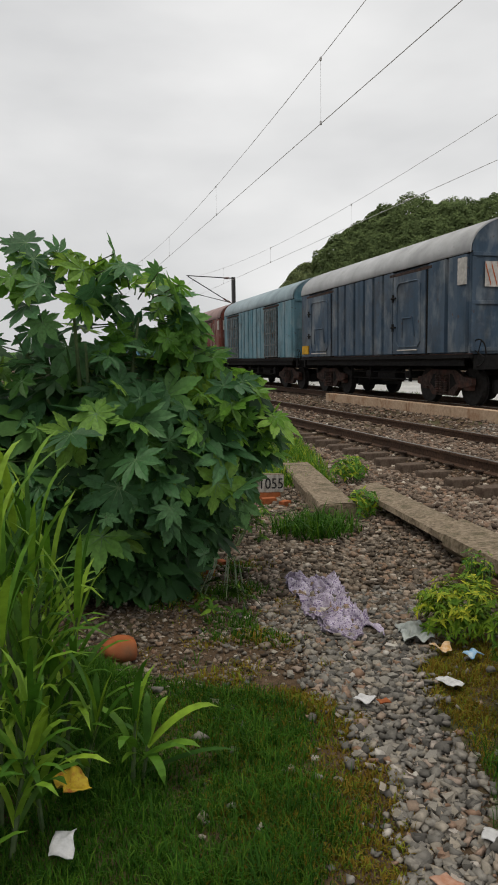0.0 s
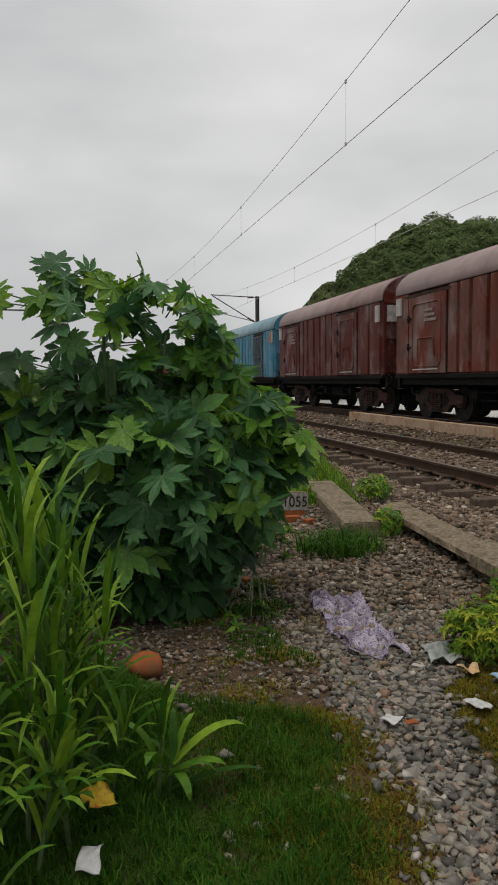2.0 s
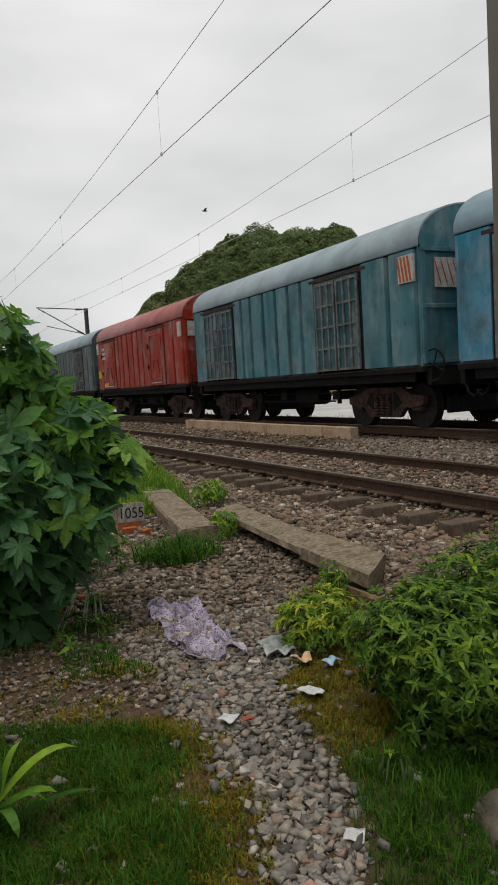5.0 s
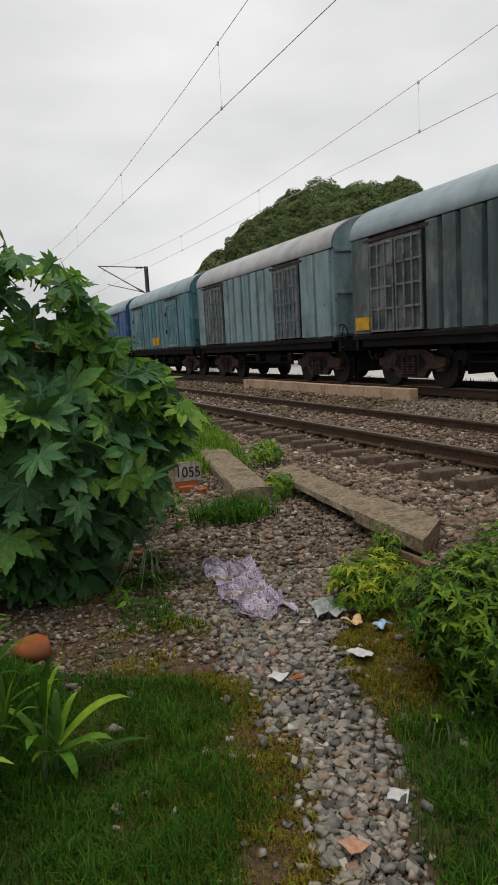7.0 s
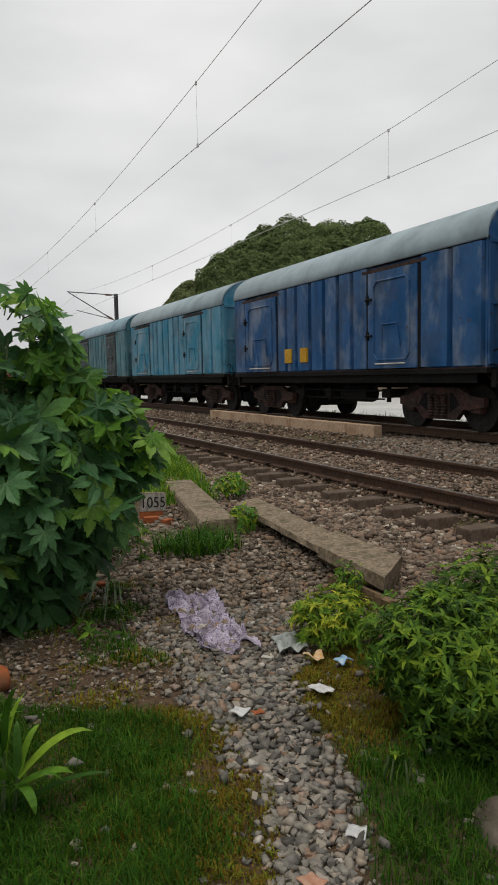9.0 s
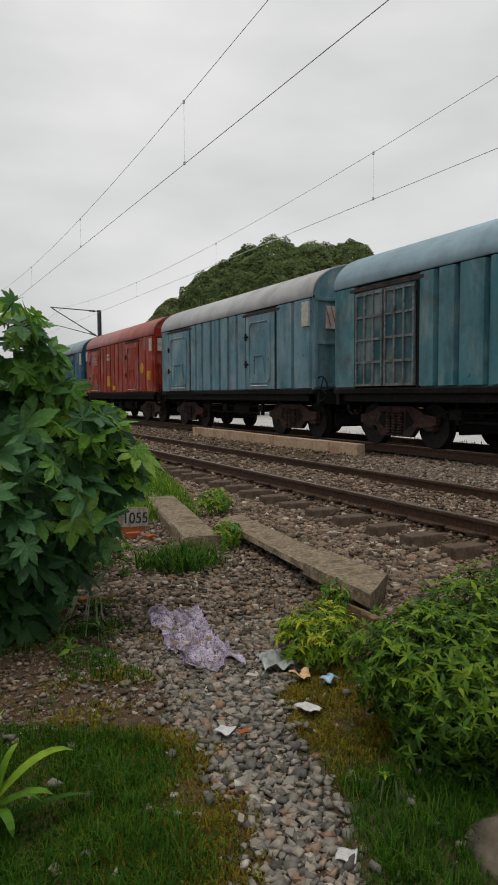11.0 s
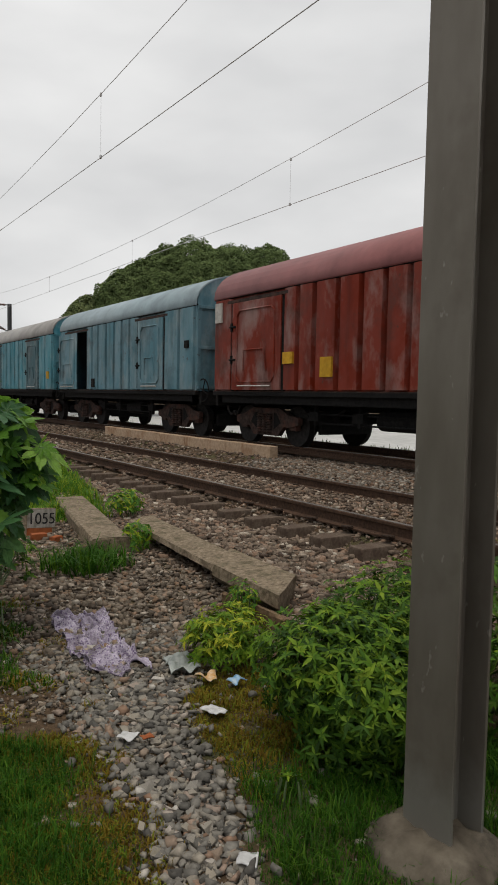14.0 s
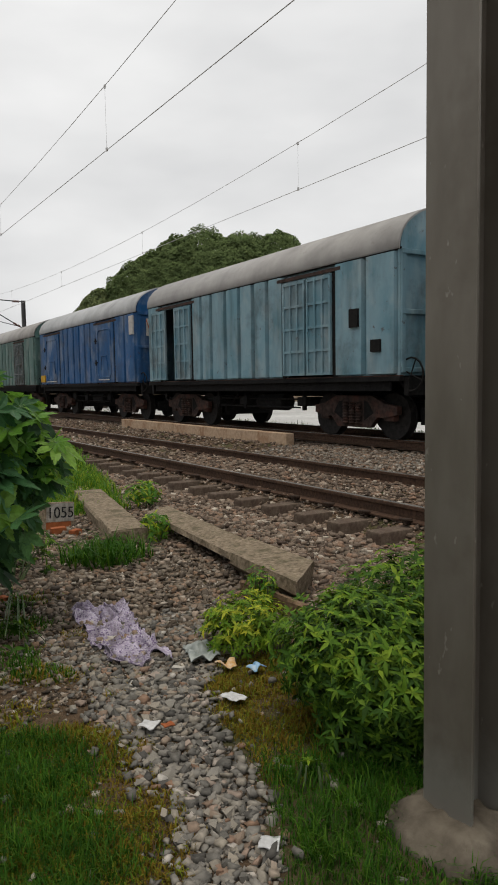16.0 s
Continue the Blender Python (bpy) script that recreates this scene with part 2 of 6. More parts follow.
M_lawn = island("lawn_blade", [(0.0, (0.018, 0.068, 0.004)), (0.6, (0.043, 0.134, 0.009)), (1.0, (0.105, 0.205, 0.016))], 0.7, fine=3.5, thin=0.35, spec=0.15)
M_moss = island("dry_moss_blade", [(0.0, (0.15, 0.095, 0.015)), (0.5, (0.25, 0.175, 0.025)), (1.0, (0.18, 0.25, 0.025))], 0.9, fine=10, thin=0.3, spec=0.1)
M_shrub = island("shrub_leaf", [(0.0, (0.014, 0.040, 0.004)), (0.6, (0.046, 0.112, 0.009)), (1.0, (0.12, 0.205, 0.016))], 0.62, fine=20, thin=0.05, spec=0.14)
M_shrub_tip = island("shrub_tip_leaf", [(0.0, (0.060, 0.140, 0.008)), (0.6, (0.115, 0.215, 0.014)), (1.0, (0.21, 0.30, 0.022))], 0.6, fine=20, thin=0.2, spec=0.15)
M_shoot = island("yellow_shoot_leaf", [(0.0, (0.16, 0.27, 0.02)), (0.6, (0.34, 0.40, 0.025)), (1.0, (0.46, 0.46, 0.03))], 0.55, fine=20, thin=0.3, spec=0.2)
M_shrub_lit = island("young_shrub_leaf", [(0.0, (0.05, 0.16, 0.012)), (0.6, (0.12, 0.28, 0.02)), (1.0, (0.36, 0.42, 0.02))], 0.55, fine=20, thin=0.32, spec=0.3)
# distant leaf colours are raised to carry the paling of haze
M_tree_hazed = island("hazed_tree_leaf", [(0.0, (0.125, 0.17, 0.070)), (0.6, (0.16, 0.22, 0.085)), (1.0, (0.20, 0.26, 0.10))], 0.9, fine=2, thin=0.3, spec=0.1)
M_tree_pale_hazed = island("hazed_pale_tree_leaf", [(0.0, (0.14, 0.18, 0.085)), (0.6, (0.20, 0.245, 0.105)), (1.0, (0.25, 0.29, 0.125))], 0.9, fine=2, thin=0.35, spec=0.1)
M_bark = grainy("bark", (0.05, 0.04, 0.03), (0.11, 0.085, 0.065), 0.9, fine=8)
M_wire = grainy("wire", (0.55, 0.55, 0.55), (0.68, 0.68, 0.68), 0.6)
M_mast = grainy("mast_steel", (0.07, 0.07, 0.072), (0.12, 0.12, 0.12), 0.6, 0.5)
M_porc = grainy("insulator", (0.10, 0.04, 0.03), (0.14, 0.06, 0.04), 0.3)
M_terra = grainy("fired_clay", (0.20, 0.055, 0.02), (0.36, 0.11, 0.035), 0.85, fine=12, stain=(0.10, 0.055, 0.03))
M_paper = grainy("white_litter", (0.5, 0.5, 0.5), (0.72, 0.72, 0.73), 0.6, fine=30)
M_black = grainy("black_paint", (0.012, 0.012, 0.012), (0.03, 0.03, 0.03), 0.7)
M_film = grainy("grey_plastic", (0.24, 0.27, 0.26), (0.42, 0.45, 0.43), 0.35, fine=16)
M_red = grainy("red_print", (0.4, 0.03, 0.02), (0.5, 0.06, 0.03), 0.6)


def cloth_material():
    m, nt, bsdf = blank("printed_cotton", 0.95)
    tc = nt.nodes.new("ShaderNodeTexCoord")
    v = nt.nodes.new("ShaderNodeTexVoronoi")
    v.inputs["Scale"].default_value = 46
    nt.links.new(tc.outputs["Object"], v.inputs["Vector"])
    c = ramp_of(nt, v.outputs["Distance"], [(0.26, (0.20, 0.15, 0.27)), (0.40, (0.50, 0.465, 0.53)), (0.7, (0.36, 0.31, 0.41))])
    c = mixed(nt, c, ramp_of(nt, noise_of(nt, 9, 5), [(0.35, (0.35, 0.33, 0.34)), (0.62, (1, 1, 1))]), 1.0, "MULTIPLY")
    c = mixed(nt, c, (0.09, 0.06, 0.12), ramp_of(nt, noise_of(nt, 30, 3), [(0.58, (0, 0, 0)), (0.64, (0.8, 0.8, 0.8))]))
    nt.links.new(c, bsdf.inputs["Base Color"])
    return m


M_cloth = cloth_material()


def ground_material():
    m, nt, bsdf = blank("earth", 0.95)
    c = ramp_of(nt, noise_of(nt, 25, 6, 0.65), [(0.3, (0.044, 0.029, 0.017)), (0.7, (0.145, 0.096, 0.058))])
    c = mixed(nt, c, (0.05, 0.075, 0.022), ramp_of(nt, noise_of(nt, 0.9, 5, 0.6), [(0.52, (0, 0, 0)), (0.68, (0.8, 0.8, 0.8))]))
    nt.links.new(c, bsdf.inputs["Base Color"])
    bumped(nt, bsdf, noise_of(nt, 45, 6, 0.7), 0.8, 0.03)
    return m


M_ground = ground_material()
M_road = grainy("pale_concrete_road", (0.42, 0.42, 0.41), (0.55, 0.55, 0.54), 0.9, fine=3, coarse=0.3)


# ---------------------------------------------------------------- mesh helpers
def part(name, bm, material, parent=None, label="", smooth=False):
    me = bpy.data.meshes.new(name)
    bmesh.ops.recalc_face_normals(bm, faces=bm.faces)
    bm.to_mesh(me)
    bm.free()
    if smooth:
        me.polygons.foreach_set("use_smooth", [True] * len(me.polygons))
    me.materials.append(material)
    ob = new(name, me)
    ob.parent = parent
    if label:
        ob["label"] = label
    return ob


def raw(name, verts, faces, material, parent=None, smooth=False):
    me = bpy.data.meshes.new(name)
    me.from_pydata([tuple(v) for v in verts], [], faces)
    me.update()
    if smooth:
        me.polygons.foreach_set("use_smooth", [True] * len(me.polygons))
    me.materials.append(material)
    ob = new(name, me)
    ob.parent = parent
    return ob


def tri_mesh(name, verts, tris, material, parent=None, smooth=False):
    """A mesh of triangles from numpy arrays, quick for very many pieces."""
    me = bpy.data.meshes.new(name)
    me.vertices.add(len(verts))
    me.vertices.foreach_set("co", np.asarray(verts, np.float32).ravel())
    me.loops.add(tris.size)
    me.loops.foreach_set("vertex_index", np.asarray(tris, np.int32).ravel())
    me.polygons.add(len(tris))
    me.polygons.foreach_set("loop_start", np.arange(0, tris.size, 3, dtype=np.int32))
    me.polygons.foreach_set("loop_total", np.full(len(tris), 3, np.int32))
    me.update(calc_edges=True)
    me.validate()
    if smooth:
        me.polygons.foreach_set("use_smooth", [True] * len(me.polygons))
    me.materials.append(material)
    ob = new(name, me)
    ob.parent = parent
    return ob


def thing(name, m, label, category, group=""):
    e = new(name)
    e.empty_display_size = 0.2
    e.matrix_basis = m
    return tagged(e, label, category, group)


def box(bm, x0, x1, y0, y1, z0, z1, bevel=0.0):
    vs = [bm.verts.new((x, y, z)) for z in (z0, z1) for x, y in ((x0, y0), (x1, y0), (x1, y1), (x0, y1))]
    fs = [bm.faces.new([vs[i] for i in f]) for f in ((3, 2, 1, 0), (4, 5, 6, 7), (0, 1, 5, 4), (1, 2, 6, 5), (2, 3, 7, 6), (3, 0, 4, 7))]
    if bevel:
        es = list({e for f in fs for e in f.edges})
        bmesh.ops.bevel(bm, geom=es, offset=bevel, segments=2, affect="EDGES", profile=0.6)
    return vs


def rod(bm, a, b, r0, r1=None, seg=8):
    a, b = Vector(a), Vector(b)
    r1 = r0 if r1 is None else r1
    q = (b - a).to_track_quat("Z", "Y")
    rings = []
    for p, r in ((a, r0), (b, r1)):
        rings.append([bm.verts.new(p + q @ Vector((r * math.cos(2 * math.pi * i / seg), r * math.sin(2 * math.pi * i / seg), 0))) for i in range(seg)])
    for i in range(seg):
        j = (i + 1) % seg
        bm.faces.new((rings[0][i], rings[0][j], rings[1][j], rings[1][i]))
    bm.faces.new(rings[0][::-1])
    bm.faces.new(rings[1])


def prism(bm, outline, y0, y1):
    """Extrudes an (x, z) outline along y."""
    a = [bm.verts.new((x, y0, z)) for x, z in outline]
    b = [bm.verts.new((x, y1, z)) for x, z in outline]
    n = len(a)
    bm.faces.new(a)
    bm.faces.new(b[::-1])
    for i in range(n):
        bm.faces.new((a[i], b[i], b[(i + 1) % n], a[(i + 1) % n]))


def smoothstep(a, b, x):
    t = min(1.0, max(0.0, (x - a) / (b - a)))
    return t * t * (3 - 2 * t)


RNG = np.random.default_rng(7)

# ---------------------------------------------------------------- ground
RAIL_X, RAIL_Z, GAUGE = 5.0, 0.43, 1.74
FAR_RAIL_X, FAR_RAIL_Z = 9.53, 0.58


def gz(x, y):
    """The ground's height."""
    z = 0.085 * smoothstep(3.1, 4.2, x) + 0.175 * smoothstep(4.66, 5.05, x) - 0.03 * smoothstep(6.7, 7.0, x) + 0.11 * smoothstep(7.6, 8.6, x) - 0.40 * smoothstep(12.2, 14.5, x)
    near = 0.022 * noise.noise((x * 0.9, y * 0.9, 0.3)) + 0.008 * noise.noise((x * 4, y * 4, 2.0))
    return z + near * (1 - smoothstep(12, 20, x)) * (1 - smoothstep(30, 60, y))


def build_ground():
    xs = np.concatenate([[-1500, -500, -150, -60, -25, -10], np.arange(-5, 15.01, 0.12), [17, 20, 26, 40, 80, 200, 500, 1500]])
    ys = np.concatenate([[-1500, -400, -100, -30, -10, -3], np.arange(0, 26.01, 0.16), [28, 31, 35, 40, 50, 70, 110, 200, 500, 1500]])
    verts = [(x, y, gz(x, y)) for y in ys for x in xs]
    w = len(xs)
    faces = [(j * w + i, j * w + i + 1, (j + 1) * w + i + 1, (j + 1) * w + i) for j in range(len(ys) - 1) for i in range(w - 1)]
    return tagged(raw("ground", verts, faces, M_ground, smooth=True), "bare stony earth with patches of green", "ground", kind="structure")


ground = build_ground()
bm = bmesh.new()
box(bm, 16.5, 40.0, -60, 300, -0.3, -0.02)
road = tagged(part("road", bm, M_road), "pale grey concrete road behind the railway", "road", kind="structure")


# ---------------------------------------------------------------- track
RAIL_OUT = [(-0.075, -0.17), (0.075, -0.17), (0.075, -0.155), (0.012, -0.135), (0.010, -0.045), (0.036, -0.035), (0.036, -0.006), (0.030, 0.0),
            (-0.030, 0.0), (-0.036, -0.006), (-0.036, -0.035), (-0.010, -0.045), (-0.012, -0.135), (-0.075, -0.155)]


def build_track(x, z, y0, y1, detail):
    t = thing("railway_track", pose(x + GAUGE / 2, 0, z), "rusty steel rails clipped to grey concrete sleepers", "track", "railway tracks")
    for side in (-1, 1):
        bm = bmesh.new()
        prism(bm, [(side * GAUGE / 2 + a, b) for a, b in RAIL_OUT], y0, y1)
        r = part("rail", bm, M_rail, t, "rusty steel rail with a worn head")
        bm = bmesh.new()
        box(bm, side * GAUGE / 2 - 0.026, side * GAUGE / 2 + 0.026, y0, y1, 0.0, 0.003)
        part("rail_head", bm, M_rail_top, r, "worn bright running surface")
    bm = bmesh.new()
    box(bm, -1.42, 1.42, -0.125, 0.125, -0.36, -0.165, 0.02)
    for v in bm.verts:  # the ends slope down and inwards
        if v.co.z > -0.25:
            v.co.z -= 0.05 * smoothstep(0.95, 1.42, abs(v.co.x))
            v.co.y *= 0.86
    me = None
    clip_me = None
    n = 0
    y = -6.0 + 0.02
    while y < 60:
        if me is None:
            s = part("sleeper", bm, M_sleeper, t)
            me = s.data
        else:
            s = new("sleeper", me)
            s.parent = t
        s.location = (random.uniform(-0.03, 0.03), y, random.uniform(-0.012, 0.012))
        s.rotation_euler = (0, 0, random.uniform(-0.02, 0.02))
        if detail and -1 < y < 22:
            for side in (-1, 1):
                for o in (-1, 1):
                    if clip_me is None:
                        cb = bmesh.new()
                        rod(cb, (-0.045, -0.05, 0.012), (0.045, -0.05, 0.03), 0.012, seg=6)
                        rod(cb, (0.045, -0.05, 0.03), (0.045, 0.05, 0.03), 0.012, seg=6)
                        rod(cb, (0.045, 0.05, 0.03), (-0.04, 0.045, 0.012), 0.012, seg=6)
                        box(cb, -0.05, 0.03, -0.035, 0.035, -0.012, 0.03)
                        c = part("rail_clip", cb, M_clip, s)
                        clip_me = c.data
                    else:
                        c = new("rail_clip", clip_me)
                        c.parent = s
                    c.location = (side * GAUGE / 2 + o * 0.105, 0, -0.165)
                    c.rotation_euler = (0, 0, 0 if o > 0 else math.pi)
        y += 0.66
        n += 1
    return t


build_track(RAIL_X, RAIL_Z, -60, 400, True)
build_track(FAR_RAIL_X, FAR_RAIL_Z, -60, 400, False)

kerb = thing("kerb_wall", pose(8.72, 0, 0.30), "low beige concrete kerb wall beside the railway track", "wall")
ky, kn = 13.57, 0
while ky < 23.2:
    ke = min(ky + 1.9 + 0.25 * math.sin(kn * 2.1), 23.35)
    bm = bmesh.new()
    box(bm, 0.0, 0.22, ky + 0.008, ke - 0.008, -0.1, 0.305 + 0.006 * math.sin(kn * 5), 0.018)
    part("kerb_block", bm, M_kerb, kerb)
    ky, kn = ke, kn + 1


# ---------------------------------------------------------------- stones
ICO_V = np.array([(x, y, z) for z in (-0.8, 0.8) for x, y in ((-0.8, -0.8), (0.8, -0.8), (0.8, 0.8), (-0.8, 0.8))])
ICO_F = np.array([(0, 2, 1), (0, 3, 2), (4, 5, 6), (4, 6, 7), (0, 1, 5), (0, 5, 4), (1, 2, 6), (1, 6, 5), (2, 3, 7), (2, 7, 6), (3, 0, 4), (3, 4, 7)])

gem = bmesh.new()
bmesh.ops.create_icosphere(gem, subdivisions=1, radius=1.05)
GEM_V = np.array([v.co for v in gem.verts])
GEM_F = np.array([[v.index for v in f.verts] for f in gem.faces])
gem.free()


def stone_arrays(px, py, pz, size, flat=0.6, fine=False):
    n = len(px)
    base_v, base_f = (GEM_V, GEM_F) if fine else (ICO_V, ICO_F)
    jit = 0.30 if fine else 0.46
    v = np.repeat(base_v[None], n, 0) + RNG.uniform(-jit, jit, (n, len(base_v), 3))
    v *= np.stack([RNG.uniform(0.8, 1.25, n), RNG.uniform(0.65, 1.0, n), RNG.uniform(flat - 0.28, flat + 0.10, n)], -1)[:, None]
    a, b = RNG.uniform(0, 2 * np.pi, n), RNG.normal(0, 0.5, n)
    ca, sa, cb, sb = np.cos(a), np.sin(a), np.cos(b), np.sin(b)
    v = np.stack([v[..., 0], v[..., 1] * cb[:, None] - v[..., 2] * sb[:, None], v[..., 1] * sb[:, None] + v[..., 2] * cb[:, None]], -1)
    v = np.stack([v[..., 0] * ca[:, None] - v[..., 1] * sa[:, None], v[..., 0] * sa[:, None] + v[..., 1] * ca[:, None], v[..., 2]], -1)
    v = v * (np.asarray(size) * 0.5)[:, None, None] + np.stack([px, py, pz], -1)[:, None]
    tris = base_f[None] + (np.arange(n) * len(base_v))[:, None, None]
    return v.reshape(-1, 3), tris.reshape(-1, 3)


def scatter_stones(name, label, material, x0, x1, y0, y1, per_m2, lo, hi, keep=None, fine=False, lift=0.0):
    n = int((x1 - x0) * (y1 - y0) * per_m2)
    px, py = RNG.uniform(x0, x1, n), RNG.uniform(y0, y1, n)
    size = lo + (hi - lo) * RNG.random(n) ** 1.9
    if y0 < 2.5:  # the near border thins out unevenly
        near = np.array([RNG.random() < smoothstep(0, 0.9, b - y0 + 0.5 * noise.noise((a * 1.7, b * 1.7, 13.0))) for a, b in zip(px, py)])
        px, py, size = px[near], py[near], size[near]
    if keep:
        ok = np.array([RNG.random() < keep(a, b) for a, b in zip(px, py)])
        px, py, size = px[ok], py[ok], size[ok]
    pz = np.array([gz(a, b) for a, b in zip(px, py)]) + RNG.uniform(-0.12 + lift, 0.42 + lift, len(px)) * size
    v, f = stone_arrays(px, py, pz, size, fine=fine)
    return tagged(tri_mesh(name, v, f, material), label, "stones", kind="stuff")


def path_mid(y):
    """The stony path's middle line."""
    return float(np.interp(y, (2.2, 2.6, 3.0, 3.4, 3.8, 4.3, 5.2), (0.68, 0.88, 1.05, 1.12, 1.16, 1.36, 1.62)))


def path_half(y):
    return float(np.interp(y, (2.2, 2.6, 3.0, 3.4, 3.8, 4.3, 5.2), (0.15, 0.16, 0.18, 0.19, 0.22, 0.34, 0.52)))


def path_keep(x, y):
    d = abs(x - path_mid(y)) / path_half(y) + 0.45 * noise.noise((x * 5, y * 5, 4.0))
    return 1.0 if d < 0.75 else max(0.02, 1.0 - (d - 0.75) * 1.3)


def shoulder_keep(x, y):
    if y < 4.6:
        return smoothstep(2.2, 3.0, x)
    return smoothstep(0.75, 1.45, x)


scatter_stones("path_stones", "loose grey crushed stones along a trodden path", M_pebble, 0.1, 2.4, 1.5, 5.4, 3300, 0.011, 0.056, path_keep, lift=0.05)
scatter_stones("gravel", "brown and grey crushed stone beside the track", M_gravel, 0.0, 4.2, 4.4, 11.5, 1500, 0.016, 0.068, shoulder_keep)
scatter_stones("fine_gravel", "small dark gravel and debris under a castor plant", M_gravel, -0.6, 1.7, 4.2, 7.5, 1500, 0.006, 0.040)
scatter_stones("track_ballast", "brown crushed stone ballast round the rails", M_ballast_warm, 3.0, 9.4, 1.2, 13.0, 620, 0.025, 0.078)
scatter_stones("distant_ballast", "brown crushed stone ballast along the track", M_ballast_warm, 2.8, 9.6, 11.5, 30.0, 110, 0.045, 0.10)
scatter_stones("shoulder_ballast", "chunky brown crushed stone heaped beside the sleeper ends", M_ballast_warm, 2.9, 4.65, 1.2, 12.0, 420, 0.035, 0.095)
scatter_stones("pale_ballast", "pale grey crushed stone between the two tracks", M_ballast, 7.1, 9.3, 3.0, 13.5, 520, 0.03, 0.07)


# ---------------------------------------------------------------- train
SIDE, FLOOR, EAVE, RISE, LENGTH, PITCH = 1.5, 1.24, 3.52, 0.88, 11.0, 12.0
DOOR_A, DOOR_B = (1.85, 3.60), (8.05, 10.10)
PANELS = [0.02, 0.92, 1.85, 3.60, 4.27, 4.88, 5.52, 6.20, 6.94, 7.50, 8.05, 10.10, 10.98]


def roof_outline(grow=0.0):
    out = []
    for i in range(19):
        a = math.pi * (1 - i / 18)
        c, s = math.cos(a), math.sin(a)
        out.append(((SIDE + grow) * math.copysign(abs(c) ** 0.92, c), EAVE + RISE * s**0.92))
    return out


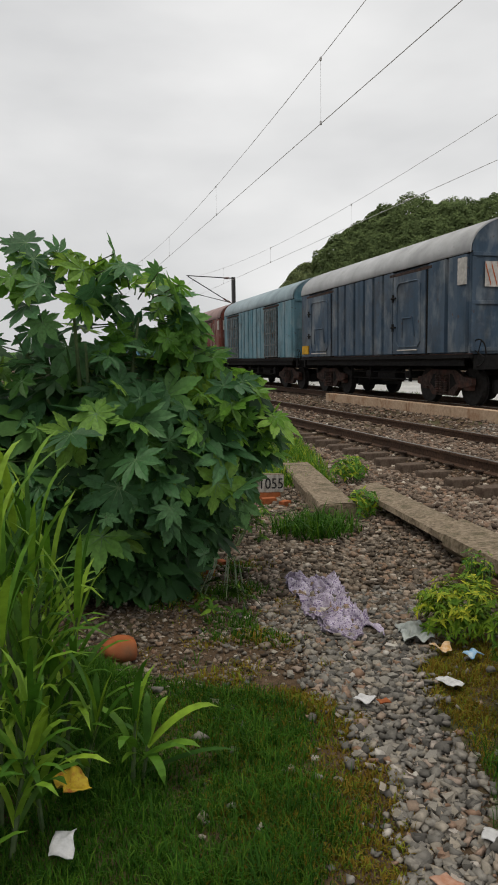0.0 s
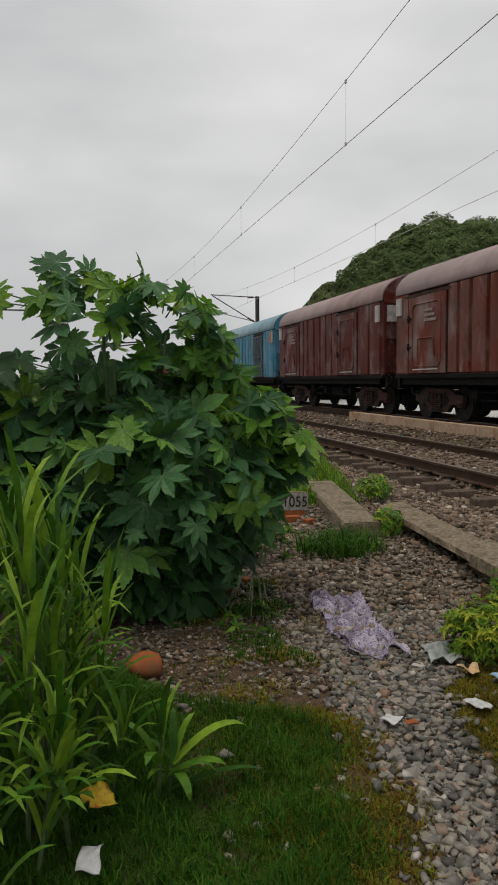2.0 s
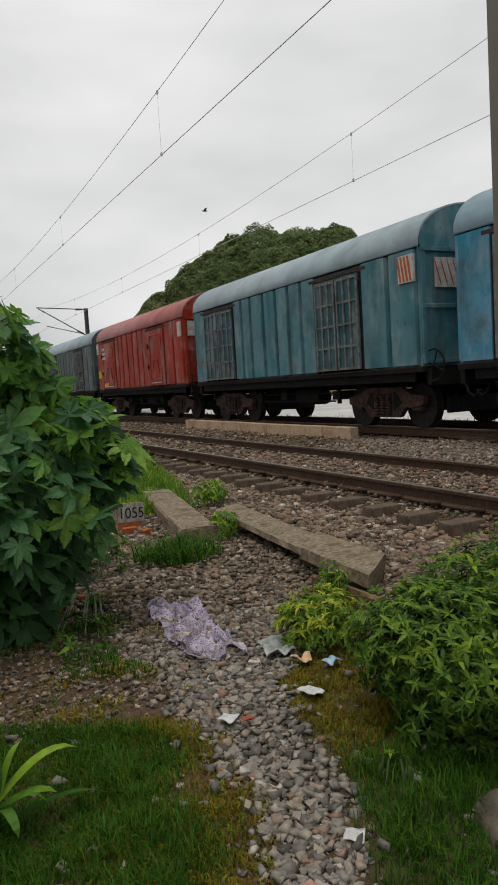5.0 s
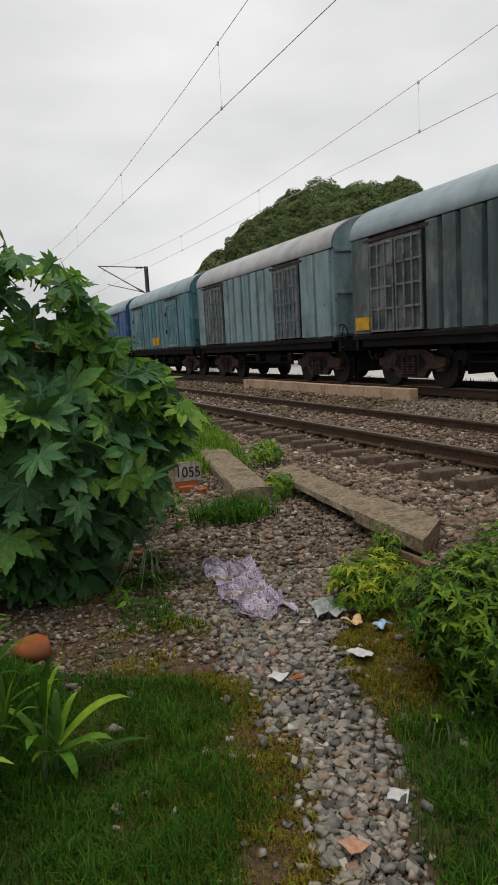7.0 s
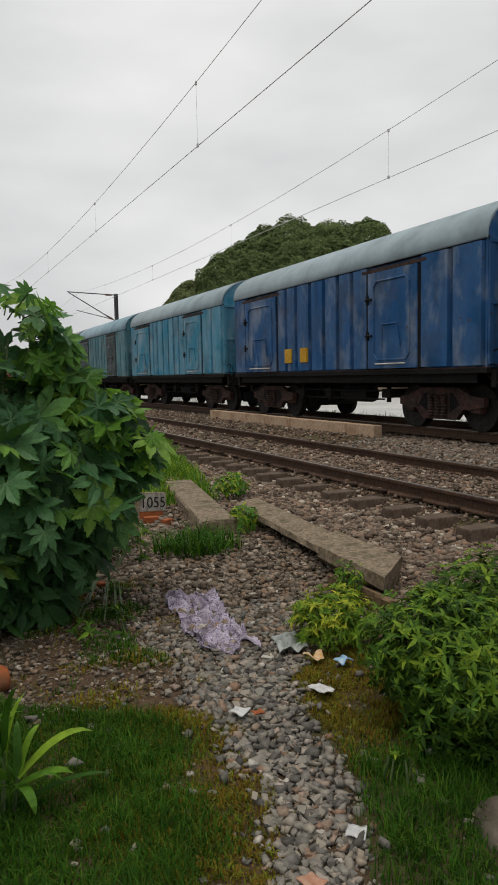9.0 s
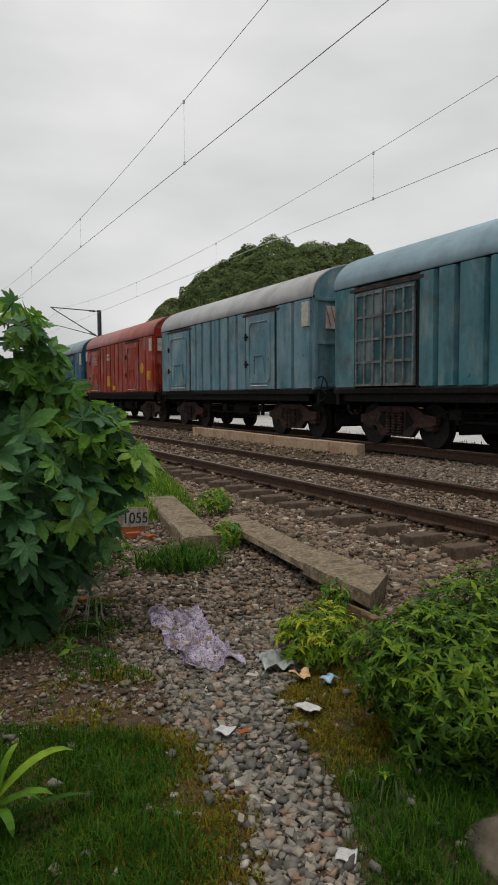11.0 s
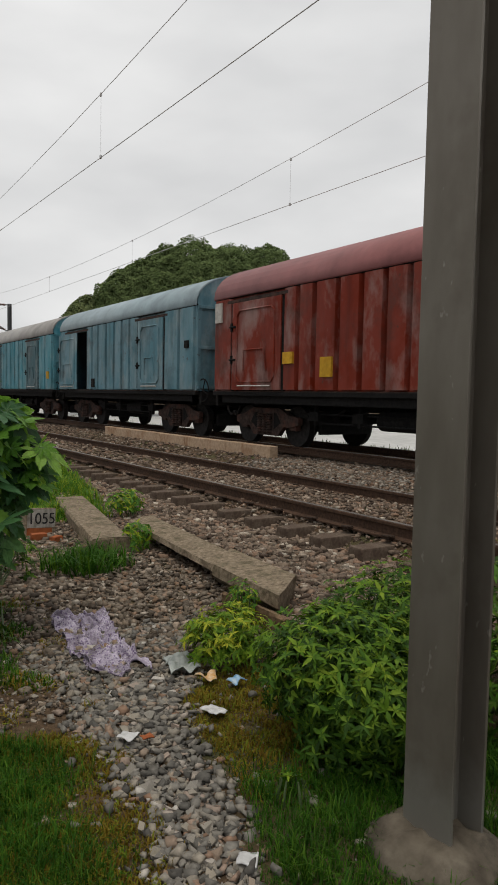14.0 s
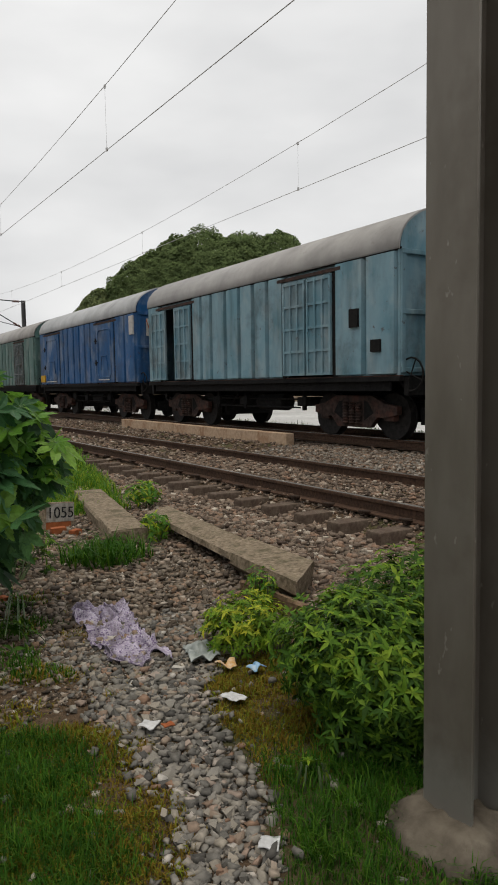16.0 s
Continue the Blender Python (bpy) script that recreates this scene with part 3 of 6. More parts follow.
def build_wagon(grille, open_a=0.0, open_b=0.0):
    """A covered goods wagon, near end at y = 0, origin on the rail level; its doors may stand open by some metres."""
    w = new("goods_wagon")
    # sides with true door openings, ends
    walls = {}
    for s in (-1, 1):
        x0, x1 = sorted((s * (SIDE - 0.05), s * (SIDE - 0.09)))
        for y0, y1, z0 in ((0.06, DOOR_A[0], FLOOR), (DOOR_A[0], DOOR_A[1], EAVE - 0.17), (DOOR_A[1], DOOR_B[0], FLOOR), (DOOR_B[0], DOOR_B[1], EAVE - 0.17), (DOOR_B[1], LENGTH - 0.06, FLOOR)):
            bm = bmesh.new()
            box(bm, x0, x1, y0, y1, z0, EAVE)
            walls[s, y0] = part("side_wall", bm, M_paint, w)
    for y0, y1, nm in ((0.0, 0.06, "near"), (LENGTH - 0.06, LENGTH, "far")):
        bm = bmesh.new()
        box(bm, -SIDE, SIDE, y0, y1, FLOOR, EAVE)
        e = part("end_wall", bm, M_paint, w)
        bm = bmesh.new()
        out = roof_outline(-0.01)
        prism(bm, out, y0, y1)
        part("end_gable", bm, M_paint, e)
        o = -0.05 if nm == "near" else LENGTH
        for zc in (FLOOR + 0.10, FLOOR + 1.15, EAVE - 0.06):
            bm = bmesh.new()
            box(bm, -SIDE + 0.02, SIDE - 0.02, o, o + 0.05, zc - 0.045, zc + 0.045, 0.012)
            part("end_rail", bm, M_paint, e)
        for xc in (-SIDE + 0.06, -0.5, 0.5, SIDE - 0.06):
            bm = bmesh.new()
            box(bm, xc - 0.05, xc + 0.05, o + 0.006, o + 0.044, FLOOR + 0.15, EAVE - 0.11)
            part("end_post", bm, M_paint, e)
    bm = bmesh.new()
    out = roof_outline(0.05)
    prism(bm, out + [(x * 0.985, z - 0.03) for x, z in out[::-1]], -0.02, LENGTH + 0.02)
    rf = part("roof", bm, M_roof, w)
    rf.data.polygons.foreach_set("use_smooth", [abs(p.normal.y) < 0.5 and p.area > 0.6 for p in rf.data.polygons])
    for s in (-1, 1):
        bm = bmesh.new()
        box(bm, s * SIDE - 0.035, s * SIDE + 0.035, -0.01, LENGTH + 0.01, EAVE - 0.03, EAVE + 0.015)
        part("gutter", bm, M_under, w, "dark rusted gutter")
    # pressed panels that stand proud, with narrow grooves between
    for s in (-1, 1):
        for y0, y1 in zip(PANELS, PANELS[1:]):
            if y0 in DOOR_A or y0 in DOOR_B[:1]:
                if y0 != DOOR_A[1]:
                    continue
            host = walls[s, 0.06 if y0 < DOOR_A[0] else DOOR_A[1] if y0 < DOOR_B[0] else DOOR_B[1]]
            slope, g = 0.03, 0.05
            bm = bmesh.new()
            vs = [bm.verts.new((s * (SIDE + dx), y, z)) for z in (FLOOR + 0.04, EAVE - 0.05) for dx, y in ((-0.054, y0 + g), (0.06, y0 + g + slope), (0.068, (y0 + y1) / 2), (0.06, y1 - g - slope), (-0.054, y1 - g))]
            for f in ((0, 1, 6, 5), (1, 2, 7, 6), (2, 3, 8, 7), (3, 4, 9, 8), (4, 3, 2, 1, 0), (5, 6, 7, 8, 9), (4, 0, 5, 9)):
                bm.faces.new([vs[i] for i in f])
            part("side_panel", bm, M_paint, host)
    # doors, the near side first
    for s in (-1, 1):
        for d, shift in ((DOOR_A, open_a if s < 0 else 0), (DOOR_B, open_b if s < 0 else 0)):
            bm = bmesh.new()
            box(bm, s * SIDE - 0.02 + s * 0.045, s * SIDE + 0.02 + s * 0.045, d[0] - 0.25, d[1] + 0.25, EAVE - 0.17, EAVE - 0.10)
            part("door_track", bm, M_bogie, w, "dark rusted sliding door track")
            half = (d[1] - d[0]) / 2
            for k in (0, 1) if grille else (0,):
                y0 = d[0] + k * half + (shift if k == 1 or not grille else 0)
                y1 = y0 + (half if grille else d[1] - d[0])
                xo = s * (SIDE + 0.065)
                bm = bmesh.new()
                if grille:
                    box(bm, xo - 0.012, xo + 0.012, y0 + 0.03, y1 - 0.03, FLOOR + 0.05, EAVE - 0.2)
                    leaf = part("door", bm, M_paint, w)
                    xg = xo + s * 0.03
                    for yy in np.linspace(y0 + 0.06, y1 - 0.06, 4):
                        bm = bmesh.new()
                        box(bm, xg - 0.016, xg + 0.016, yy - 0.025, yy + 0.025, FLOOR + 0.06, EAVE - 0.22)
                        part("door_bar", bm, M_grille, leaf)
                    for zz in np.linspace(FLOOR + 0.08, EAVE - 0.26, 5):
                        bm = bmesh.new()
                        box(bm, xg - 0.010, xg + 0.024, y0 + 0.03, y1 - 0.03, zz - 0.025, zz + 0.025)
                        part("door_bar", bm, M_grille, leaf)
                else:
                    box(bm, xo - 0.02, xo + 0.02, y0 + 0.02, y1 - 0.02, FLOOR + 0.03, EAVE - 0.18, 0.01)
                    leaf = part("door", bm, M_paint, w)
                    bm = bmesh.new()
                    # pressed panel frame with rounded corners
                    a, b, c, e = y0 + 0.25, y1 - 0.25, FLOOR + 0.22, EAVE - 0.38
                    xr = xo + s * 0.028
                    for p, q in (((a, c + 0.12), (a, e - 0.12)), ((a, e - 0.12), (a + 0.12, e)), ((a + 0.12, e), (b - 0.12, e)), ((b - 0.12, e), (b, e - 0.12)),
                                 ((b, e - 0.12), (b, c + 0.12)), ((b, c + 0.12), (b - 0.12, c)), ((b - 0.12, c), (a + 0.12, c)), ((a + 0.12, c), (a, c + 0.12)),
                                 ((a + 0.3, c + 0.25), (a + 0.42, c + 0.75)), ((a + 0.42, c + 0.75), (b - 0.3, c + 0.75)), ((b - 0.3, c + 0.75), (b - 0.3, c + 0.25))):
                        rod(bm, (xr, *p), (xr, *q), 0.022, seg=5)
                    part("pressed_frame", bm, M_paint, leaf)
                    for zz in (FLOOR + 0.75, EAVE - 0.75):
                        bm = bmesh.new()
                        rod(bm, (xr + s * 0.02, y1 - 0.20, zz), (xr + s * 0.02, y1 + 0.04, zz), 0.025, seg=6)
                        box(bm, xr - 0.02, xr + 0.04, y1 - 0.06, y1 + 0.02, zz - 0.1, zz + 0.1)
                        part("latch", bm, M_under, leaf, "dark iron latch")
                    bm = bmesh.new()
                    rod(bm, (xr + s * 0.03, y0 + 0.35, FLOOR + 0.13), (xr + s * 0.03, y1 - 0.35, FLOOR + 0.13), 0.018, seg=6)
                    part("handle", bm, M_white, leaf, "pale worn grab bar")
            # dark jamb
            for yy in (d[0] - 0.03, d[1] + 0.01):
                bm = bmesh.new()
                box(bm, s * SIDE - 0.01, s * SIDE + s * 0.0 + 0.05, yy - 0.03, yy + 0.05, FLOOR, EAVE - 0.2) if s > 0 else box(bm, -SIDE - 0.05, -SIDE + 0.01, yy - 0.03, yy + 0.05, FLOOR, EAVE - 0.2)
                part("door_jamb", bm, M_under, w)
    bm = bmesh.new()
    box(bm, -SIDE + 0.06, SIDE - 0.06, 0.07, LENGTH - 0.07, FLOOR - 0.02, FLOOR + 0.03)
    part("floor", bm, M_dark, w, "wagon floor coloured near-black for the dim interior")
    # added sheet along the middle that makes open doors look dark inside
    bm = bmesh.new()
    box(bm, -0.03, 0.03, 0.07, LENGTH - 0.07, FLOOR + 0.04, EAVE - 0.02)
    part("cargo_partition", bm, M_dark, w, "near-black sheet standing in for the dim interior")
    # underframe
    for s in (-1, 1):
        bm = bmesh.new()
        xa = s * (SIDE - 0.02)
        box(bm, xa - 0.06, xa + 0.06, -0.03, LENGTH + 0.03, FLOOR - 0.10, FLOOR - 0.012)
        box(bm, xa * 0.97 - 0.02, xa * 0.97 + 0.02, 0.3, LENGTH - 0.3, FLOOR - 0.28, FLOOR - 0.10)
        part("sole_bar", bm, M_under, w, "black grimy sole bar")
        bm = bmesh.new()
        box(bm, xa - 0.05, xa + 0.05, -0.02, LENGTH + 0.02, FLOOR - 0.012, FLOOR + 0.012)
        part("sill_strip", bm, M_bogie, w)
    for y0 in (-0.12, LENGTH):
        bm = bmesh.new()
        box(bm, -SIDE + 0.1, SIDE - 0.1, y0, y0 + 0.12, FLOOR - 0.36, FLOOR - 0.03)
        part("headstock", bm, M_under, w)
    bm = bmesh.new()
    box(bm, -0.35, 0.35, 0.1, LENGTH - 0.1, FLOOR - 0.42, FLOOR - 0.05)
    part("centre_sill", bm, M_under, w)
    for y0, sgn in ((-0.12, -1), (LENGTH + 0.12, 1)):
        bm = bmesh.new()
        rod(bm, (0, y0, FLOOR - 0.2), (0, y0 + sgn * 0.42, FLOOR - 0.2), 0.09)
        box(bm, -0.14, 0.14, y0 + sgn * 0.3 - 0.09, y0 + sgn * 0.3 + 0.09, FLOOR - 0.34, FLOOR - 0.06)
        part("coupler", bm, M_under, w)
        bm = bmesh.new()
        pts = [(-0.6, y0, FLOOR - 0.25), (-0.62, y0 + sgn * 0.14, FLOOR - 0.55), (-0.6, y0 + sgn * 0.28, FLOOR - 0.62), (-0.58, y0 + sgn * 0.44, FLOOR - 0.5)]
        for p, q in zip(pts, pts[1:]):
            rod(bm, p, q, 0.03, seg=6)
        part("brake_hose", bm, M_under, w)
    bm = bmesh.new()
    wc = Vector((-SIDE + 0.12, -0.16, FLOOR + 0.02))
    for i in range(16):
        a, b = 2 * math.pi * i / 16, 2 * math.pi * (i + 1) / 16
        rod(bm, wc + Vector((0.0, 0.3 * math.cos(a), 0.3 * math.sin(a))) * 1, wc + Vector((0, 0.3 * math.cos(b), 0.3 * math.sin(b))), 0.018, seg=5)
    for i in range(4):
        a = math.pi * i / 2 + 0.4
        rod(bm, wc, wc + Vector((0, 0.3 * math.cos(a), 0.3 * math.sin(a))), 0.013, seg=5)
    part("brake_wheel", bm, M_under, w, "black iron handbrake wheel")
    # brake gear between the bogies
    bm = bmesh.new()
    rod(bm, (-0.9, 4.4, FLOOR - 0.55), (-0.9, 5.5, FLOOR - 0.55), 0.2, seg=12)
    part("brake_cylinder", bm, M_under, w)
    for y0 in (4.0, 5.2, 6.5):
        bm = bmesh.new()
        rod(bm, (-1.0, y0, FLOOR - 0.35), (-0.7, y0 + 0.9, FLOOR - 0.62), 0.025, seg=6)
        part("brake_rod", bm, M_under, w)
    for y0, y1, z in ((3.2, 7.9, FLOOR - 0.47), (3.6, 7.2, FLOOR - 0.66)):
        bm = bmesh.new()
        rod(bm, (-1.12, y0, z), (-1.12, y1, z), 0.022, seg=6)
        part("brake_rod", bm, M_under, w)
    for y0 in (3.4, 5.9, 7.3):
        bm = bmesh.new()
        box(bm, -1.16, -1.08, y0, y0 + 0.07, FLOOR - 0.72, FLOOR - 0.1)
        box(bm, -1.2, -0.6, y0 - 0.12, y0 + 0.2, FLOOR - 0.62, FLOOR - 0.42)
        part("rigging_bracket", bm, M_under, w)
    # bogies with side frames, springs and wheelsets
    for yc in (1.75, LENGTH - 1.75):
        bm = bmesh.new()
        box(bm, -0.95, 0.95, -0.22, 0.22, 0.52, 0.80)
        bogie = part("bogie", bm, M_bogie, w, "rusty cast iron bogie")
        bogie.location = (0, yc, 0)
        for x in (-0.4, 0.4):
            bm = bmesh.new()
            box(bm, x - 0.05, x + 0.05, -1.45, 1.45, 0.42, 0.72)
            part("brake_lever", bm, M_under, bogie)
        for y in (-1.55, -0.45, 0.45, 1.55):
            bm = bmesh.new()
            box(bm, -0.72, 0.72, y - 0.05, y + 0.05, 0.30, 0.62)
            part("brake_beam", bm, M_under, bogie)
        for s in (-1, 1):
            bm = bmesh.new()
            xf = s * 1.06
            prof = [(-1.28, 0.50), (-1.28, 0.66), (-0.95, 0.70), (-0.55, 0.86), (0.55, 0.86), (0.95, 0.70), (1.28, 0.66), (1.28, 0.50), (0.9, 0.42), (0.72, 0.44),
                    (0.5, 0.22), (-0.5, 0.22), (-0.72, 0.44), (-0.9, 0.42)]
            a = [bm.verts.new((xf - 0.06, y, z)) for y, z in prof]
            b = [bm.verts.new((xf + 0.06, y, z)) for y, z in prof]
            bm.faces.new(a), bm.faces.new(b[::-1])
            for i in range(len(a)):
                bm.faces.new((a[i], b[i], b[(i + 1) % len(a)], a[(i + 1) % len(a)]))
            fr = part("side_frame", bm, M_bogie, bogie)
            # dark sheets laid on the solid frame imitate its open, shaded windows
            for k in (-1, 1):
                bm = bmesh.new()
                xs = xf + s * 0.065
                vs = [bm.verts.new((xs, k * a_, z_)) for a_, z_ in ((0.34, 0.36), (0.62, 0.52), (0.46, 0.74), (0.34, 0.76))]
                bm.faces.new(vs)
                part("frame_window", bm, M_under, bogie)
            for k in (-0.2, 0.0, 0.2):
                bm = bmesh.new()
                coil = [[bm.verts.new((xf + s * 0.09 + r * math.cos(math.pi * q / 4), k + r * math.sin(math.pi * q / 4), 0.28 + 0.03 * i)) for q in range(8)] for i, r in enumerate([0.05, 0.078] * 8)]
                for c0, c1 in zip(coil, coil[1:]):
                    for q in range(8):
                        bm.faces.new((c0[q], c0[(q + 1) % 8], c1[(q + 1) % 8], c1[q]))
                part("coil_spring", bm, M_bogie, bogie)
            for k in (-1, 1):
                bm = bmesh.new()
                box(bm, xf - 0.02, xf + 0.14, k * 1.0 - 0.14, k * 1.0 + 0.14, 0.36, 0.62, 0.03)
                part("axle_box", bm, M_bogie, bogie)
        for k in (-1, 1):
            bm = bmesh.new()
            rod(bm, (-0.95, 0, 0), (0.95, 0, 0), 0.075, seg=10)
            for s in (-1, 1):
                rod(bm, (s * 0.80, 0, 0), (s * 0.93, 0, 0), 0.457, seg=28)
                rod(bm, (s * 0.77, 0, 0), (s * 0.80, 0, 0), 0.485, seg=28)
                rod(bm, (s * 0.93, 0, 0), (s * 0.96, 0, 0), 0.13, seg=12)
            ws = part("wheelset", bm, M_wheel, bogie, "steel wheelset with worn treads")
            ws.location = (0, k * 1.0, 0.457)
    return w


def patch(w, name, material, y0, y1, z0, z1, end=False, label=""):
    """A thin painted or bolted plate on the near side, or on the near end."""
    bm = bmesh.new()
    if end:
        box(bm, y0, y1, -0.062, -0.052, z0, z1)
    else:
        box(bm, -SIDE - 0.112, -SIDE - 0.06, y0, y1, z0, z1)
    return part(name, bm, material, w, label)


def hatch(w):
    p = patch(w, "hazard_panel", M_white, -SIDE + 0.32, -SIDE + 0.95, EAVE - 0.78, EAVE - 0.22, True, "panel with slanting orange stripes")
    for i in range(4):
        bm = bmesh.new()
        x = -SIDE + 0.32 + i * 0.155
        vs = [bm.verts.new(c) for c in ((x, -0.066, EAVE - 0.36 + 0.05), (x, -0.066, EAVE - 0.27 + 0.05), (x + 0.15, -0.066, EAVE - 0.68), (x + 0.15, -0.066, EAVE - 0.78))]
        bm.faces.new(vs)
        part("slanting_stripe", bm, M_orange, p)


BLUES = {"slate": (0.083, 0.128, 0.185), "cyan": (0.19, 0.35, 0.42), "sky": (0.125, 0.37, 0.53), "teal": (0.11, 0.27, 0.32), "grey": (0.27, 0.40, 0.43),
         "ice": (0.27, 0.44, 0.52), "aqua": (0.14, 0.38, 0.46), "navy": (0.038, 0.135, 0.33), "blue": (0.030, 0.13, 0.225), "darkgrey": (0.11, 0.155, 0.16), "brown": (0.27, 0.042, 0.022), "red": (0.42, 0.045, 0.020), "rust": (0.23, 0.075, 0.055), "maroon": (0.16, 0.036, 0.027), "green": (0.13, 0.23, 0.21)}
# the red roof is paled to hold the sky's sheen in its colour
ROOFS = {"pale": (0.42, 0.43, 0.44), "dusty": (0.33, 0.24, 0.23), "steel": (0.30, 0.38, 0.42), "blue": (0.25, 0.37, 0.44), "rose": (0.27, 0.105, 0.105), "red": (0.38, 0.15, 0.14), "grey": (0.34, 0.33, 0.32)}
WORDS = {"slate": "faded slate-blue", "cyan": "pale cyan", "sky": "sky-blue", "teal": "weathered teal", "grey": "weathered pale grey", "ice": "weathered pale ice-blue", "aqua": "weathered aqua-blue", "navy": "deep blue", "blue": "dark blue",
         "darkgrey": "sooty dark grey", "brown": "faded red-brown", "red": "bright red", "rust": "dull rust-brown", "maroon": "dull maroon", "green": "grey-green"}
TRAIN = [  # colour, roof, grille doors, hazard panel, open near-side doors
    ("slate", "pale", 0, 1, 0, 0), ("cyan", "steel", 1, 0, 0, 0), ("rust", "dusty", 0, 0, 0, 0), ("maroon", "dusty", 0, 0, 0, 0), ("sky", "blue", 1, 2, 0, 0),
    ("sky", "blue", 1, 2, 0, 0), ("teal", "steel", 1, 2, 0, 0), ("red", "red", 0, 0, 0, 0), ("darkgrey", "steel", 1, 0, 0, 0), ("grey", "pale", 1, 0, 0, 0),
    ("teal", "steel", 0, 0, 0, 0), ("navy", "steel", 0, 0, 0, 0), ("sky", "steel", 0, 0, 0, 0), ("teal", "blue", 1, 0, 0, 0), ("cyan", "pale", 0, 1, 0, 0),
    ("red", "red", 0, 0, 0, 0), ("blue", "steel", 0, 1, 0, 0), ("brown", "rose", 0, 0, 0, 0), ("cyan", "steel", 0, 0, 0, 0.95), ("aqua", "grey", 0, 0, 0, 0),
    ("ice", "grey", 1, 0, 0, 0.55), ("navy", "pale", 0, 1, 0, 0), ("green", "grey", 1, 0, 0, 0), ("teal", "steel", 0, 0, 0, 0), ("sky", "steel", 1, 0, 0, 0)]
protos, wagons = {}, []
for k, (col, roof, grille, hz, oa, ob_) in enumerate(TRAIN):
    key = (grille, oa, ob_)
    w = build_wagon(grille, oa, ob_) if key not in protos else copy_thing(protos[key], pose(0, 0, 0))
    wagons.append(w)
    if key not in protos:
        protos[key] = w
for k, (col, roof, grille, hz, oa, ob_) in enumerate(TRAIN):
    w = wagons[k]
    tagged(w, f"{WORDS[col]} covered goods wagon with " + ("an open sliding door" if ob_ or oa else "barred sliding doors" if grille else "closed steel doors"), "goods wagon", "wagons of the train")
    for o in w.children_recursive:
        o.color = (*[c * 0.74 for c in BLUES[col]], 1)
        if o.name.startswith("roof"):
            o.color = (*ROOFS[roof], 1)
        # leaves behind bars take a darker paint for the dim openings between them
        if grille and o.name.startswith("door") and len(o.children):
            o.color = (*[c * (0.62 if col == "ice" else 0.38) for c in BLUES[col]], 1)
        if col == "ice" and o.name.startswith("door_bar"):
            o.material_slots[0].link, o.material_slots[0].material = "OBJECT", M_paint
    if hz:
        hatch(w)
        if hz == 1:
            patch(w, "white_mark", M_white, 0.07, 0.38, EAVE - 0.72, EAVE - 0.12)
        else:
            patch(w, "white_mark", M_white, 0.05, 0.50, EAVE - 0.66, EAVE - 0.14)
            for i in range(4):
                bm = bmesh.new()
                y = 0.09 + i * 0.10
                bm.faces.new([bm.verts.new((-SIDE - 0.115, y + a, EAVE + b)) for a, b in ((0, -0.64), (0.06, -0.64), (0.14, -0.16), (0.08, -0.16))])
                part("slanting_stripe", bm, M_orange, w, "faded orange slanting stripe")
    if col in ("red", "brown", "maroon", "rust"):
        patch(w, "white_mark", M_white, 0.08, 0.34, EAVE - 0.65, EAVE - 0.15)
        patch(w, "white_mark", M_white, 10.55, 10.85, EAVE - 0.6, EAVE - 0.12)
        patch(w, "white_mark", M_white, -SIDE + 0.12, -SIDE + 0.75, EAVE - 0.65, EAVE - 0.15, True)
        for i in range(0 if k in (7, 17) else 3):
            patch(w, "stencil_bar", M_faded, 8.7 - i * 0.1, 9.15, EAVE - 0.62 - i * 0.13, EAVE - 0.55 - i * 0.13)
    if k == 10:
        patch(w, "yellow_plate", M_yellow, 5.65, 6.12, FLOOR + 0.18, FLOOR + 0.55)
        patch(w, "yellow_plate", M_yellow, 5.02, 5.45, FLOOR + 0.18, FLOOR + 0.55)
    if k == 15:
        patch(w, "yellow_plate", M_yellow, 6.25, 6.65, FLOOR + 0.3, FLOOR + 0.78)
    if k == 15:
        bm = bmesh.new()
        rod(bm, (-SIDE - 0.06, 1.38, FLOOR + 1.0), (-SIDE - 0.076, 1.38, FLOOR + 1.0), 0.2, seg=24)
        part("yellow_disc", bm, M_yellow, w)
        patch(w, "yellow_plate", M_yellow, 0.3, 0.62, FLOOR + 0.5, FLOOR + 0.85)
        patch(w, "white_mark", M_white, 6.3, 6.7, EAVE - 0.75, EAVE - 0.62)
        patch(w, "white_mark", M_white, 6.35, 6.65, EAVE - 0.56, EAVE - 0.46)
        patch(w, "yellow_plate", M_yellow, 5.35, 5.7, FLOOR + 0.12, FLOOR + 0.32)
    if k in (0, 16, 21, 8):
        patch(w, "yellow_plate", M_yellow, 10.15, 10.75, FLOOR + 0.12, FLOOR + 0.42)
    if k == 2:
        for zc, r in ((EAVE - 0.55, 0.26), (EAVE - 1.25, 0.24)):
            bm = bmesh.new()
            for i in range(20):
                a, b = 2 * math.pi * i / 20, 2 * math.pi * (i + 1) / 20
                rod(bm, (-SIDE - 0.074, 0.95 + 0.45 + r * math.cos(a), zc + r * math.sin(a)), (-SIDE - 0.074, 0.95 + 0.45 + r * math.cos(b), zc + r * math.sin(b)), 0.016, seg=4)
            part("stencil_ring", bm, M_faded, w, "faded white painted ring")
    if k == 19:
        for o in w.children_recursive:
            if o.name.startswith(("door", "pressed_frame")):
                o.color = (0.085, 0.155, 0.18, 1)
        patch(w, "yellow_plate", M_yellow, 0.35, 0.6, FLOOR + 0.45, FLOOR + 0.75)

